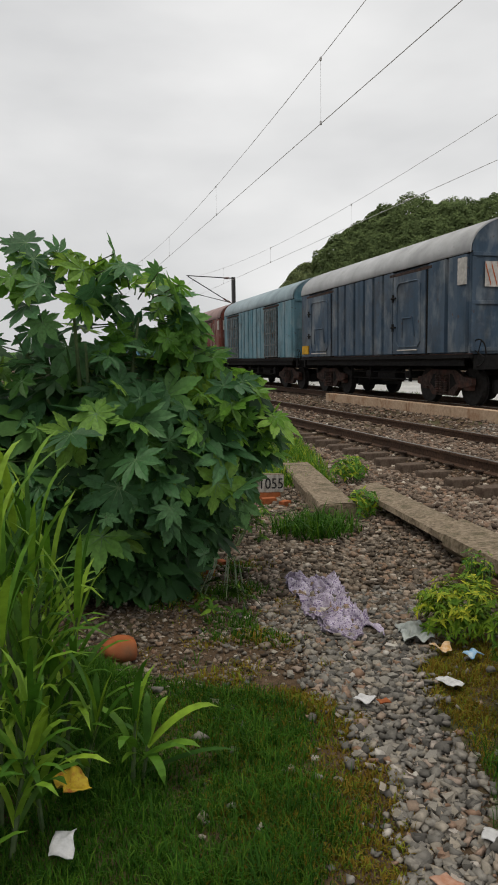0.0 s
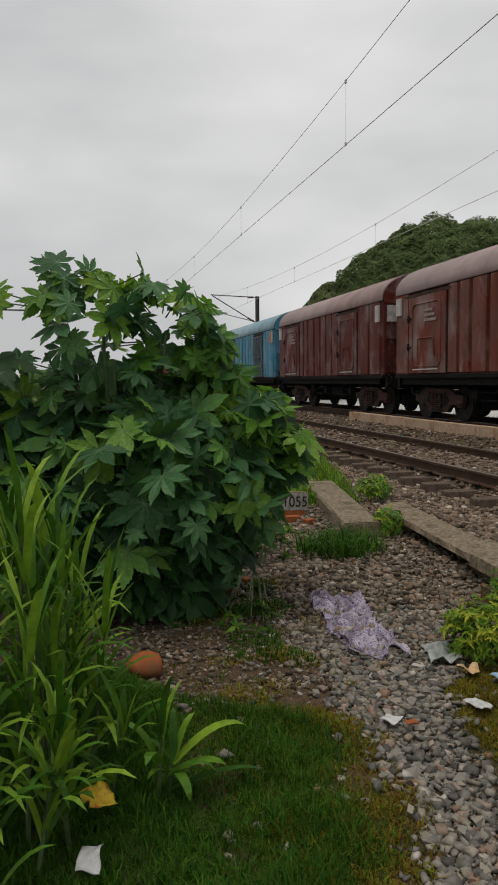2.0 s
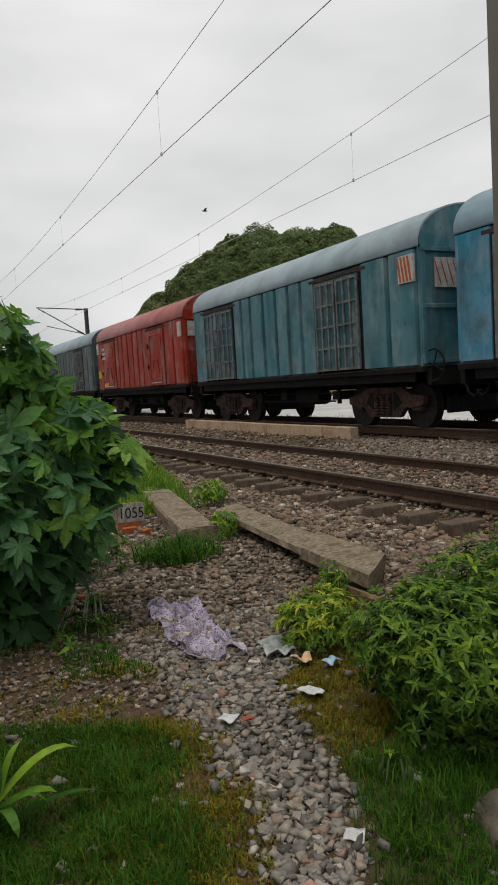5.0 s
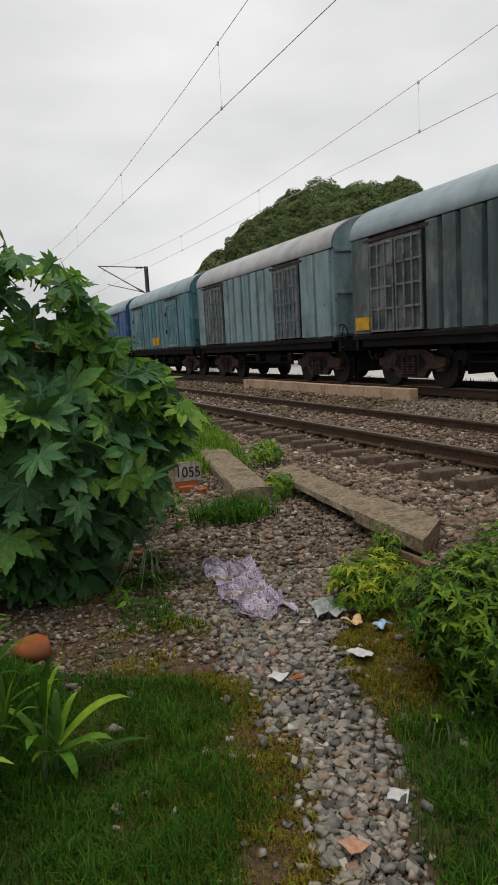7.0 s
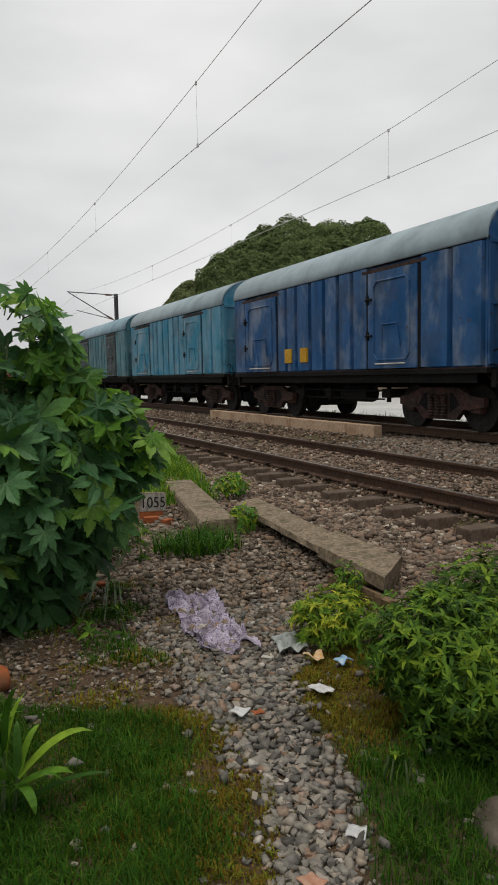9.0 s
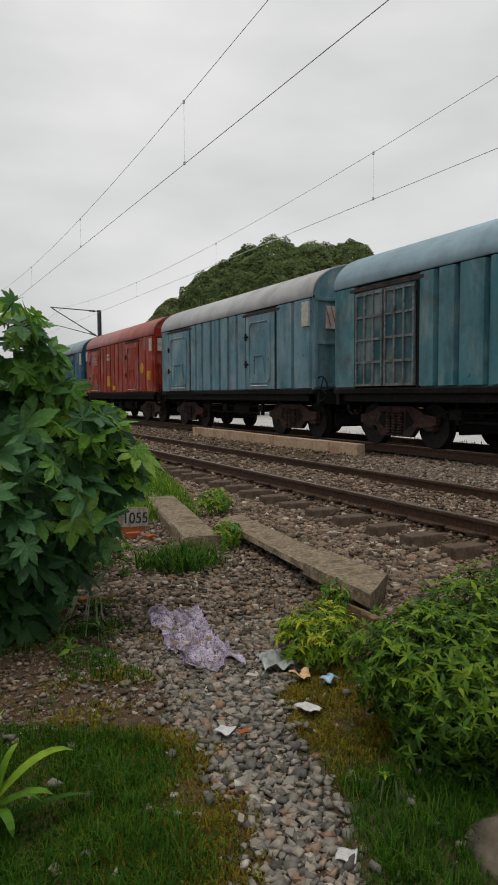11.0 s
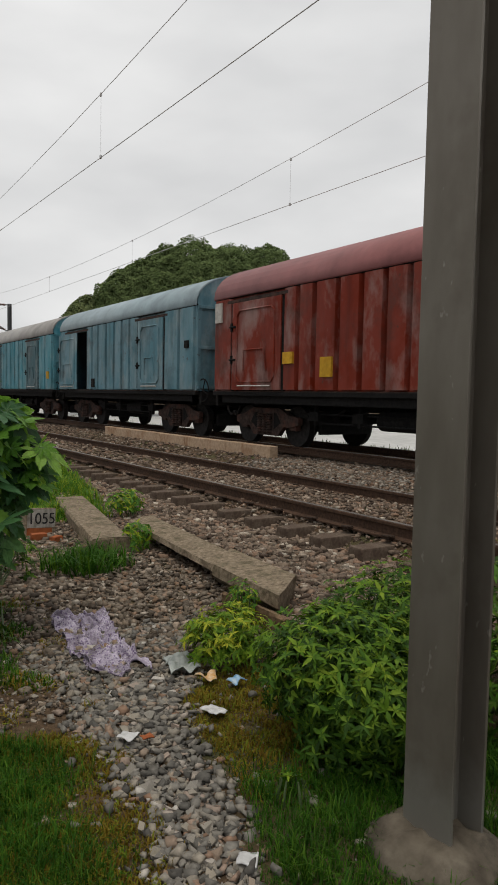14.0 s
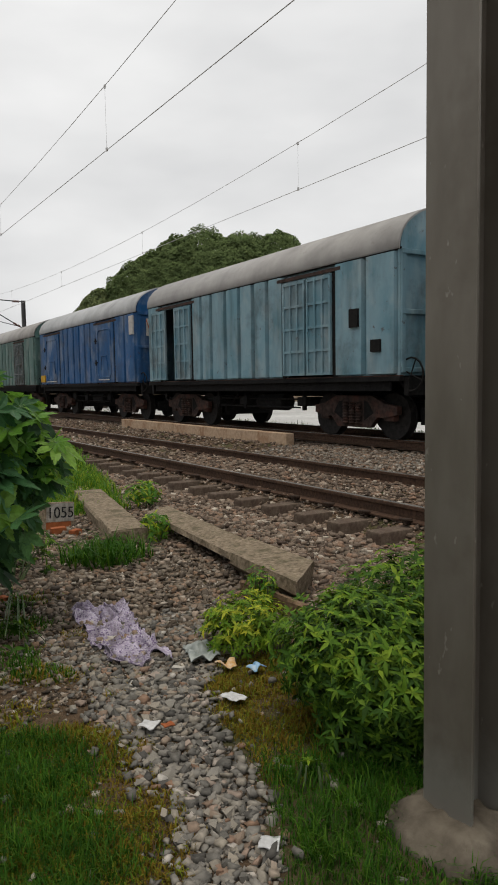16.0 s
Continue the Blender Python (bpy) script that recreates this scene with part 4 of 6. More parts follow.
# lettering and a block of unreadable small print on the dark blue wagon
q_text = bpy.data.curves.new("lettering", "FONT")
q_text.body, q_text.size, q_text.extrude, q_text.space_character = "SCR", 0.36, 0.002, 1.5
q_ob = new("lettering", q_text)
q_mesh = bpy.data.meshes.new_from_object(q_ob.evaluated_get(bpy.context.evaluated_depsgraph_get()))
bpy.data.objects.remove(q_ob)
q_mesh.materials.clear()
q_mesh.materials.append(M_white)
q_letters = new("lettering", q_mesh)
q_letters.parent = wagons[16]
q_letters.matrix_basis = pose(-SIDE - 0.074, 7.95, EAVE - 1.12, 90, 0, -90)
for i in range(3):
    patch(wagons[16], "stencil_bar", M_white, 7.0 + 0.33 * i, 7.18 + 0.33 * i, EAVE - 0.72, EAVE - 0.48)
for i in range(5):
    patch(wagons[16], "stencil_bar", M_white, 5.05, 5.38, EAVE - 0.85 + 0.1 * i, EAVE - 0.80 + 0.1 * i)
for i in range(3):
    patch(wagons[7], "stencil_bar", M_white, 9.55 - 0.04 * i, 9.95, EAVE - 0.5 - 0.2 * i, EAVE - 0.38 - 0.2 * i)
patch(wagons[7], "yellow_plate", M_yellow, 10.3, 10.75, FLOOR + 0.55, FLOOR + 0.9)
patch(wagons[7], "yellow_plate", M_yellow, 9.2, 9.85, FLOOR + 0.12, FLOOR + 0.3)
for y in (6.3, 7.15):
    patch(wagons[11], "yellow_plate", M_yellow, y, y + 0.35, FLOOR + 0.25, FLOOR + 0.62)
patch(wagons[17], "yellow_plate", M_yellow, 7.6, 7.95, FLOOR + 0.6, FLOOR + 0.85)
patch(wagons[17], "yellow_plate", M_yellow, 6.3, 6.65, FLOOR + 0.3, FLOOR + 0.7)

patch(wagons[20], "repair_plate", M_under, 1.05, 1.3, FLOOR + 0.95, FLOOR + 1.3, label="dark steel repair plate")
patch(wagons[20], "repair_plate", M_under, 0.42, 0.68, FLOOR + 0.45, FLOOR + 0.68, label="dark steel repair plate")
patch(wagons[18], "repair_plate", M_under, 7.2, 7.45, FLOOR + 0.1, FLOOR + 0.4, label="dark steel repair plate")
patch(wagons[18], "repair_plate", M_under, 0.3, 0.5, FLOOR + 1.15, FLOOR + 1.35, label="dark steel repair plate")
patch(wagons[5], "repair_plate", M_under, 0.3, 0.5, FLOOR + 0.25, FLOOR + 0.42, label="dark steel repair plate")

TRAVEL = [(0, 0.0), (1.5, 22.4), (3.5, 52.9), (5.3, 80.2), (7, 105.9), (8, 121.3), (9.5, 144.3), (11, 167.3), (12.5, 190.4), (13.5, 205.9), (14.5, 221.4), (15, 229.1), (16, 244.8)]


# ---------------------------------------------------------------- plants
def frames_of(normals, heading):
    """Rotation matrices whose z is the normal and whose x is the heading laid into the leaf's plane."""
    n = normals / np.linalg.norm(normals, axis=1, keepdims=True)
    x = heading - n * (heading * n).sum(1, keepdims=True)
    x /= np.linalg.norm(x, axis=1, keepdims=True) + 1e-9
    return np.stack([x, np.cross(n, x), n], -1)


def spread(tv, tf, rot, scale, pos):
    v = np.einsum("nij,kj->nki", rot, tv) * scale[:, None, None] + pos[:, None]
    f = tf[None] + (np.arange(len(pos)) * len(tv))[:, None, None]
    return v.reshape(-1, 3), f.reshape(-1, 3)


def shell(center, radii, n, lo=0.75, hi=1.05, floor_z=-9.0):
    d = RNG.normal(size=(n, 3))
    d /= np.linalg.norm(d, axis=1, keepdims=True)
    p = np.array(center) + d * np.array(radii) * RNG.uniform(lo, hi, (n, 1))
    ok = p[:, 2] > floor_z
    return p[ok], d[ok]


def castor_template(lobes, wide, droop):
    """A palmate leaf of broad toothed pointed lobes, stalk at the origin, tip along x; the last faces are its veins."""
    v, f, veins = [(0.0, 0.0, 0.0)], [], []
    tips = [radians(-146 + 292 * i / (lobes - 1)) for i in range(lobes)]
    gap = radians(292 / (lobes - 1)) / 2
    lift = lambda rr: -droop * rr * rr
    for i, a in enumerate(tips):
        r = 0.32 + 0.20 * math.cos(a / 2) ** 1.5 + 0.02 * math.sin(i * 2.3)
        base = len(v)
        for j in range(-8, 9):
            da = j / 8
            rr = float(np.interp(abs(da), (0, 0.14, 0.30, 0.55, 0.76, 0.92, 1.0), (r * 1.12, r * 1.0, r * 0.93, r * 0.84, r * 0.72, r * 0.62, 0.24)))
            rr *= 1.0 if j == 0 or abs(j) == 8 else 1.035 if j % 2 else 0.955
            t = a + da * gap * wide
            v.append((rr * math.cos(t), rr * math.sin(t), 0.02 * abs(da) + lift(rr) + 0.012 * math.sin(7 * t + i)))
        mid = len(v)
        v.append((r * 0.55 * math.cos(a), r * 0.55 * math.sin(a), -0.014 + lift(r * 0.55)))
        ring = list(range(base, base + 17))
        for q0, q1 in zip(ring, ring[1:]):
            f.append((mid, q0, q1))
        f += [(0, base, mid), (0, mid, base + 16)]
        k = len(v)
        w = 0.0075
        v += [(-w * math.sin(a), w * math.cos(a), 0.004), (w * math.sin(a), -w * math.cos(a), 0.004), (r * 0.55 * math.cos(a), r * 0.55 * math.sin(a), -0.009 + lift(r * 0.55)), (r * 0.92 * math.cos(a), r * 0.92 * math.sin(a), 0.0 + lift(r * 0.92))]
        veins += [(k, k + 1, k + 2)]
    return np.array(v), np.array(f), np.array(veins)


CASTOR = [castor_template(8, 1.0, 0.25), castor_template(8, 0.97, 0.5), castor_template(7, 1.0, 0.1)]
CASTOR_MASS = [  # centre, radii, single leaves, joined leaves, leaf size
    ((-0.12, 5.95, 2.36), (0.42, 0.28, 0.10), 9, 0, (0.13, 0.25)),
    ((0.15, 6.00, 1.02), (1.0, 0.66, 0.62), 210, 560, (0.09, 0.28)), ((-0.42, 5.95, 2.22), (0.62, 0.42, 0.24), 24, 0, (0.12, 0.28)), ((0.26, 5.95, 2.12), (0.34, 0.38, 0.25), 18, 0, (0.11, 0.23)),
    ((0.92, 5.98, 1.28), (0.38, 0.46, 0.28), 90, 90, (0.09, 0.24)), ((0.62, 5.95, 1.72), (0.30, 0.3, 0.26), 34, 6, (0.10, 0.23)), ((0.36, 5.95, 2.02), (0.40, 0.3, 0.22), 16, 0, (0.10, 0.22)), ((-1.25, 5.9, 1.05), (0.75, 0.60, 0.66), 20, 160, (0.24, 0.42)),
    ((-0.1, 5.95, 1.68), (0.8, 0.45, 0.20), 26, 14, (0.13, 0.30)), ((0.42, 5.98, 0.60), (0.50, 0.40, 0.44), 18, 190, (0.11, 0.26)), ((-0.45, 5.85, 0.62), (0.6, 0.4, 0.5), 8, 150, (0.16, 0.32)), ((0.10, 5.78, 0.30), (0.52, 0.24, 0.20), 3, 130, (0.10, 0.18)), ((-1.12, 5.95, 1.72), (0.45, 0.40, 0.30), 12, 12, (0.14, 0.30))]


def leaf_pose(p, d, lift):
    n = d * np.array([0.45, 0.30, 0.15]) + np.array([0.05, -0.55, lift]) + RNG.normal(0, 0.56, p.shape)
    h = d * np.array([1, 0.6, 0.0]) + np.array([0, -0.3, -0.1]) + RNG.normal(0, 0.6, p.shape)
    return frames_of(n, h)


def build_castor():
    plant = thing("castor_plant", pose(0.15, 6.0, 0.0), "tall bushy castor plant with large lobed green leaves", "plant")
    base = np.array([0.15, 6.0, 0.0])
    meshes = []
    for (tv, tf, veins), blade in [(c, m) for m in (M_castor, M_castor_backlit) for c in CASTOR]:
        me = bpy.data.meshes.new("leaf")
        me.from_pydata([tuple(a) for a in tv], [], [tuple(int(i) for i in a) for a in np.concatenate([tf, veins])])
        me.materials.append(blade)
        me.materials.append(M_vein)
        me.polygons.foreach_set("material_index", [0] * len(tf) + [1] * len(veins))
        meshes.append(me)
    stalks = bmesh.new()
    for c, r, single, joined, sizes in CASTOR_MASS:
        # share of leaves in the backlit tint, most to the right and top
        young = 0.85 if c[0] > 0.6 else 0.45 if c[2] > 1.9 else 0.10 if c[2] > 0.9 else 0.0
        p, d = shell(c, r, single * 2, 0.82, 1.08, 0.12)
        front = np.argsort(d[:, 1] - 0.5 * d[:, 2])[:single]
        p, d = p[front], d[front]
        p = p + RNG.normal(0, 0.07, p.shape)
        rot = leaf_pose(p, d, 0.85)
        for i in range(len(p)):
            o = new("leaf", meshes[RNG.integers(3) + (3 if RNG.random() < young else 0)])
            o.parent = plant
            s = sizes[0] + (sizes[1] - sizes[0]) * RNG.random() ** 2
            o.matrix_basis = Matrix.Translation(Vector(p[i] - base)) @ Matrix(rot[i].tolist()).to_4x4() @ Matrix.Scale(s / 0.5, 4)
            inner = Vector(np.array(c) + (p[i] - np.array(c)) * 0.45 - base)
            rod(stalks, inner, Vector(p[i] - base), 0.006, 0.004, 5)
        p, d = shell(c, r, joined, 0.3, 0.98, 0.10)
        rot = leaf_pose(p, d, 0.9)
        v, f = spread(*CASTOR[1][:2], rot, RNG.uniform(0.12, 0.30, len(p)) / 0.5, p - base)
        tagged(tri_mesh("leaf_mass", v, f, M_castor_shaded, plant), kind="stuff")
    part("leaf_stalk", stalks, M_stem, plant)["kind"] = "stuff"
    for i in range(11):
        a = i * 2.4
        bm = bmesh.new()
        foot = Vector((0.25 * math.cos(a), 0.2 * math.sin(a), -0.03))
        top = Vector((-0.9 + 1.75 * ((i * 0.37) % 1.0), 0.35 * math.sin(a * 1.7) - 0.1, 1.3 + 1.05 * ((i * 0.53) % 1.0)))
        mid = (foot + top) * 0.5 + Vector((0, 0, 0.18))
        rod(bm, foot, mid, 0.028, 0.02, 7)
        rod(bm, mid, top, 0.02, 0.009, 7)
        part("stem", bm, M_stem, plant)
    return plant


build_castor()


def blade_strip(verts, faces, base, az, rise, length, width, droop, seg=6):
    """A bending grass blade."""
    p = Vector(base)
    side = Vector((-math.sin(az), math.cos(az), 0))
    first = len(verts)
    for i in range(seg + 1):
        s = i / seg
        ang = rise - droop * s * s
        wd = width * (0.55 + 0.9 * s) * (1 - s) ** 0.55 if s < 1 else 0.0
        wd = max(wd, 0.0005)
        fold = Vector((0, 0, wd * 0.25))
        verts.append(p - side * wd * 0.5 + fold)
        verts.append(p + side * wd * 0.5 + fold)
        p = p + Vector((math.cos(az) * math.cos(ang), math.sin(az) * math.cos(ang), math.sin(ang))) * (length / seg)
    for i in range(seg):
        a = first + 2 * i
        faces.append((a, a + 1, a + 3, a + 2))


def build_reed(x, y, height, lean, n, wide):
    r = thing("tall_grass", pose(x, y, gz(x, y)), "tall bright green broad-bladed grass beside the path", "grass plant", "tall grass plants")
    top = Vector((lean[0], lean[1], height * 0.72))
    bm = bmesh.new()
    rod(bm, (0, 0, -0.02), top * 0.5 + Vector((0, 0, 0.02)), 0.011, 0.009, 6)
    rod(bm, top * 0.5 + Vector((0, 0, 0.02)), top, 0.009, 0.005, 6)
    part("stalk", bm, M_stem, r)
    for i in range(n):
        s = 0.15 + 0.85 * (i + 1) / n
        verts, faces = [], []
        az = i * 2.4 + random.uniform(-0.5, 0.5)
        blade_strip(verts, faces, top * s, az, radians(random.uniform(62, 86) if s > 0.7 else random.uniform(42, 76)), (0.20 + 0.22 * height) * random.uniform(0.7, 1.15), wide * random.uniform(0.6, 1.15),
                    radians(random.uniform(15, 70) if s > 0.7 else random.uniform(60, 140)))
        raw("blade", verts, faces, M_reed, r)


REEDS = [(-0.44, 3.78, 1.22, 12), (-0.36, 3.66, 0.92, 12), (-0.50, 3.60, 1.30, 12), (-0.56, 3.86, 1.36, 12), (-0.66, 3.62, 1.50, 12), (-0.78, 3.40, 1.45, 12), (-0.52, 3.72, 1.12, 14), (-0.60, 3.30, 0.95, 12), (-0.86, 3.75, 1.55, 12), (-0.47, 3.95, 0.95, 12), (-0.70, 4.15, 1.25, 12),
         (-0.42, 3.50, 0.72, 12), (-0.92, 4.30, 1.4, 12), (-0.45, 3.25, 0.55, 10), (-0.33, 4.15, 0.62, 10), (-0.98, 3.50, 1.5, 12), (-0.55, 4.35, 0.9, 10), (-0.38, 3.72, 0.55, 10),
         (-0.56, 3.10, 0.62, 10), (-0.70, 3.05, 0.8, 10), (-1.05, 3.95, 1.5, 12), (-0.30, 3.45, 0.42, 9), (-0.66, 2.85, 0.7, 10), (-0.80, 3.15, 1.0, 12), (-0.90, 3.0, 0.9, 12), (-0.75, 3.85, 1.3, 12)]
for i, (x, y, h, n) in enumerate(REEDS):
    build_reed(x, y, h * 1.08, (0.10 * math.sin(i * 2.2), 0.07 * math.cos(i * 1.7)), n + 6, 0.050)
build_reed(-0.10, 3.42, 0.40, (0.02, 0.0), 6, 0.060)


def build_broad_grass(x, y):
    """A low clump of broad blades that arch over the lawn."""
    r = thing("broad_grass", pose(x, y, gz(x, y)), "low grass clump with broad pale arching blades", "grass plant", "tall grass plants")
    bm = bmesh.new()
    rod(bm, (0, 0, -0.02), (0.03, 0.0, 0.16), 0.009, 0.007, 6)
    part("stalk", bm, M_stem, r)
    for z, az, rise, length, width, droop in ((0.15, 0.1, 40, 0.36, 0.085, 75), (0.11, -0.25, 26, 0.24, 0.085, 60), (0.16, 1.4, 78, 0.22, 0.05, 40), (0.15, 2.9, 60, 0.20, 0.045, 95),
                                              (0.16, 0.7, 66, 0.22, 0.05, 60), (0.13, -1.3, 12, 0.20, 0.06, 100), (0.10, 3.8, 50, 0.16, 0.045, 110), (0.04, -0.1, 20, 0.40, 0.05, 40)):
        verts, faces = [], []
        blade_strip(verts, faces, (0.03 * z / 0.16, 0, z), az, radians(rise), length, width, radians(droop), 8)
        raw("blade", verts, faces, M_reed, r)


build_broad_grass(-0.06, 3.45)


def grass_sheet(name, label, material, x0, x1, y0, y1, per_m2, lo, hi, width, keep, bend=0.55, frayed=0.0):
    n = int((x1 - x0) * (y1 - y0) * per_m2)
    px, py = RNG.uniform(x0, x1, n), RNG.uniform(y0, y1, n)
    ok = np.array([RNG.random() < keep(a, b) for a, b in zip(px, py)])
    if frayed:
        ok &= np.array([RNG.random() < smoothstep(0, frayed, min(a - x0, x1 - a, b - y0) + 0.5 * frayed * noise.noise((a * 2.5, b * 2.5, 9.0))) for a, b in zip(px, py)])
    px, py = px[ok], py[ok]
    n = len(px)
    pz = np.array([gz(a, b) for a, b in zip(px, py)]) - 0.006
    az, h, w = RNG.uniform(0, 2 * np.pi, n), lo + (hi - lo) * RNG.random(n) ** 1.4, width * RNG.uniform(0.6, 1.3, n)
    tall = np.array([max(0.35, 0.8 + 0.75 * noise.noise((a * 3.1, b * 3.1, 5.0)) + 0.5 * noise.noise((a * 11, b * 11, 2.0))) for a, b in zip(px, py)])
    h = h * tall
    d, s = np.stack([np.cos(az), np.sin(az), 0 * az], -1), np.stack([-np.sin(az), np.cos(az), 0 * az], -1)
    up = np.array([0, 0, 1.0])
    b0 = np.stack([px, py, pz], -1)
    lean = RNG.uniform(0.2, 1.0, n)[:, None] * bend
    m = b0 + (up * 0.6 + d * lean * 0.35) * h[:, None]
    t = b0 + (up * (1 - lean * 0.35) + d * lean) * h[:, None]
    q = s * (w * 0.5)[:, None]
    v = np.stack([b0 - q, b0 + q, m - q * 0.8, m + q * 0.8, t], 1).reshape(-1, 3)
    f = (np.array([(0, 1, 3), (0, 3, 2), (2, 3, 4)])[None] + (np.arange(n) * 5)[:, None, None]).reshape(-1, 3)
    return tagged(tri_mesh(name, v, f, material), label, "grass", kind="stuff")


def lawn_edge(y):
    """How far the lawn reaches towards the path."""
    return float(np.interp(y, (2.2, 2.8, 3.2, 3.7, 4.0, 4.25, 4.75), (0.60, 0.76, 0.90, 0.92, 0.84, 0.42, 0.02))) + 0.04 * math.sin(y * 9)


def lawn_keep(x, y):
    e = lawn_edge(y) + 0.14 * noise.noise((x * 3.3, y * 3.3, 11.0))
    return 1 - smoothstep(e - 0.44 + 0.25 * smoothstep(3.3, 3.9, y), e - 0.06, x)


def moss_keep(x, y):
    e = lawn_edge(y)
    left = smoothstep(e - 0.95, e - 0.45, x) * (1 - smoothstep(e - 0.02, e + 0.14, x)) * (1 - smoothstep(4.0, 4.5, y))
    r = path_mid(y) + path_half(y) * 1.1 - 0.1 * smoothstep(3.8, 4.2, y)
    right = smoothstep(r, r + 0.16, x) * smoothstep(2.9, 3.4, y) * (1 - smoothstep(4.15, 4.45, y)) * (1 - smoothstep(2.1, 2.5, x))
    return max(left, right) * (0.55 + 0.45 * smoothstep(-0.2, 0.25, noise.noise((x * 4, y * 4, 1.0))))


def verge_keep(x, y):
    return smoothstep(path_mid(y) + path_half(y), path_mid(y) + path_half(y) + 0.18, x) * (1 - smoothstep(2.95, 3.4, y)) * (0.5 + 0.5 * smoothstep(-0.3, 0.2, noise.noise((x * 4, y * 4, 3.0))))


grass_sheet("lawn_grass", "short lush dark green grass", M_lawn, -1.9, 1.2, 1.6, 4.8, 15000, 0.035, 0.125, 0.0046, lawn_keep, 1.0, 0.6)
grass_sheet("lawn_undergrowth", "fine short green grass under the lawn", M_lawn, -1.9, 1.2, 1.6, 4.8, 9000, 0.012, 0.03, 0.006, lawn_keep, 0.9, 0.6)
grass_sheet("dry_moss_grass", "thin brownish moss and dry grass beside the path", M_moss, 0.0, 2.6, 2.0, 4.6, 22000, 0.015, 0.055, 0.0075, moss_keep, 0.9)
grass_sheet("verge_grass", "green grass growing round a pole footing", M_lawn, 0.7, 3.0, 1.4, 3.4, 14000, 0.04, 0.13, 0.0048, verge_keep, 1.0, 0.6)
grass_sheet("bank_grass", "bright green grass bank beside the ballast", M_shrub_lit, 2.0, 5.0, 9.6, 18.0, 3200, 0.08, 0.22, 0.014,
            lambda x, y: 1 - smoothstep(0.5, 0.85, abs(x - (2.85 + 0.23 * (y - 10.4)))), 0.6)
grass_sheet("tuft_grass", "dark green tuft of long grass", M_lawn, 1.6, 2.75, 6.7, 7.85, 1900, 0.16, 0.38, 0.014,
            lambda x, y: 1 - smoothstep(0.1, 1.1, ((x - 2.16) / 0.48) ** 2 + ((y - 7.25) / 0.42) ** 2), 1.5)
grass_sheet("weed_grass", "thin green weeds on the gravel", M_lawn, 0.2, 1.7, 4.5, 8.0, 3600, 0.03, 0.10, 0.008,
            lambda x, y: smoothstep(-0.1, 0.3, noise.noise((x * 2.2, y * 2.2, 7.0))) * (1 - smoothstep(0.9, 1.35, x)), 0.9)
grass_sheet("soil_weeds", "low olive weeds and dry stalks on bare soil", M_moss, 0.1, 1.5, 4.2, 6.4, 3000, 0.02, 0.07, 0.009,
            lambda x, y: smoothstep(-0.05, 0.3, noise.noise((x * 3.1, y * 3.1, 17.0))) * (1 - smoothstep(1.0, 1.4, x - 0.2 * (y - 4.5))), 1.2)
grass_sheet("far_grass", "rough green grass behind the railway", M_shrub, 11.9, 16.0, 8.0, 48.0, 420, 0.06, 0.26, 0.022, lambda x, y: 0.3 + 0.7 * smoothstep(-0.3, 0.2, noise.noise((x * 0.5, y * 0.35, 6.0))), 0.5)


def lance_template(fold, droop):
    """A narrow pointed leaf, stalk at the origin."""
    v = [(0, 0, 0), (0.3, 0.155, fold - droop * 0.09), (0.3, 0, -droop * 0.09), (0.3, -0.155, fold - droop * 0.09), (0.65, 0.10, fold - droop * 0.42), (0.65, 0, -droop * 0.42), (0.65, -0.10, fold - droop * 0.42), (1, 0, -droop)]
    f = [(0, 2, 1), (0, 3, 2), (1, 2, 5), (1, 5, 4), (2, 3, 6), (2, 6, 5), (4, 5, 7), (5, 6, 7)]
    return np.array(v, float), np.array(f)


def whorl_template(n, lift):
    v, f = [], []
    lv, lf = lance_template(0.04, 0.28)
    for i in range(n):
        a = 2 * math.pi * i / n + 0.3 * math.sin(i * 5)
        s = 0.8 + 0.3 * math.sin(i * 3.7)
        c, sn = math.cos(a) * s, math.sin(a) * s
        f.append(lf + len(v) * len(lv))
        v.append(np.stack([lv[:, 0] * c - lv[:, 1] * sn, lv[:, 0] * sn + lv[:, 1] * c, lv[:, 2] + lift * lv[:, 0]], -1))
    return np.concatenate(v), np.concatenate(f)


WHORL = [whorl_template(6, 0.22), whorl_template(5, 0.45), whorl_template(7, 0.1)]


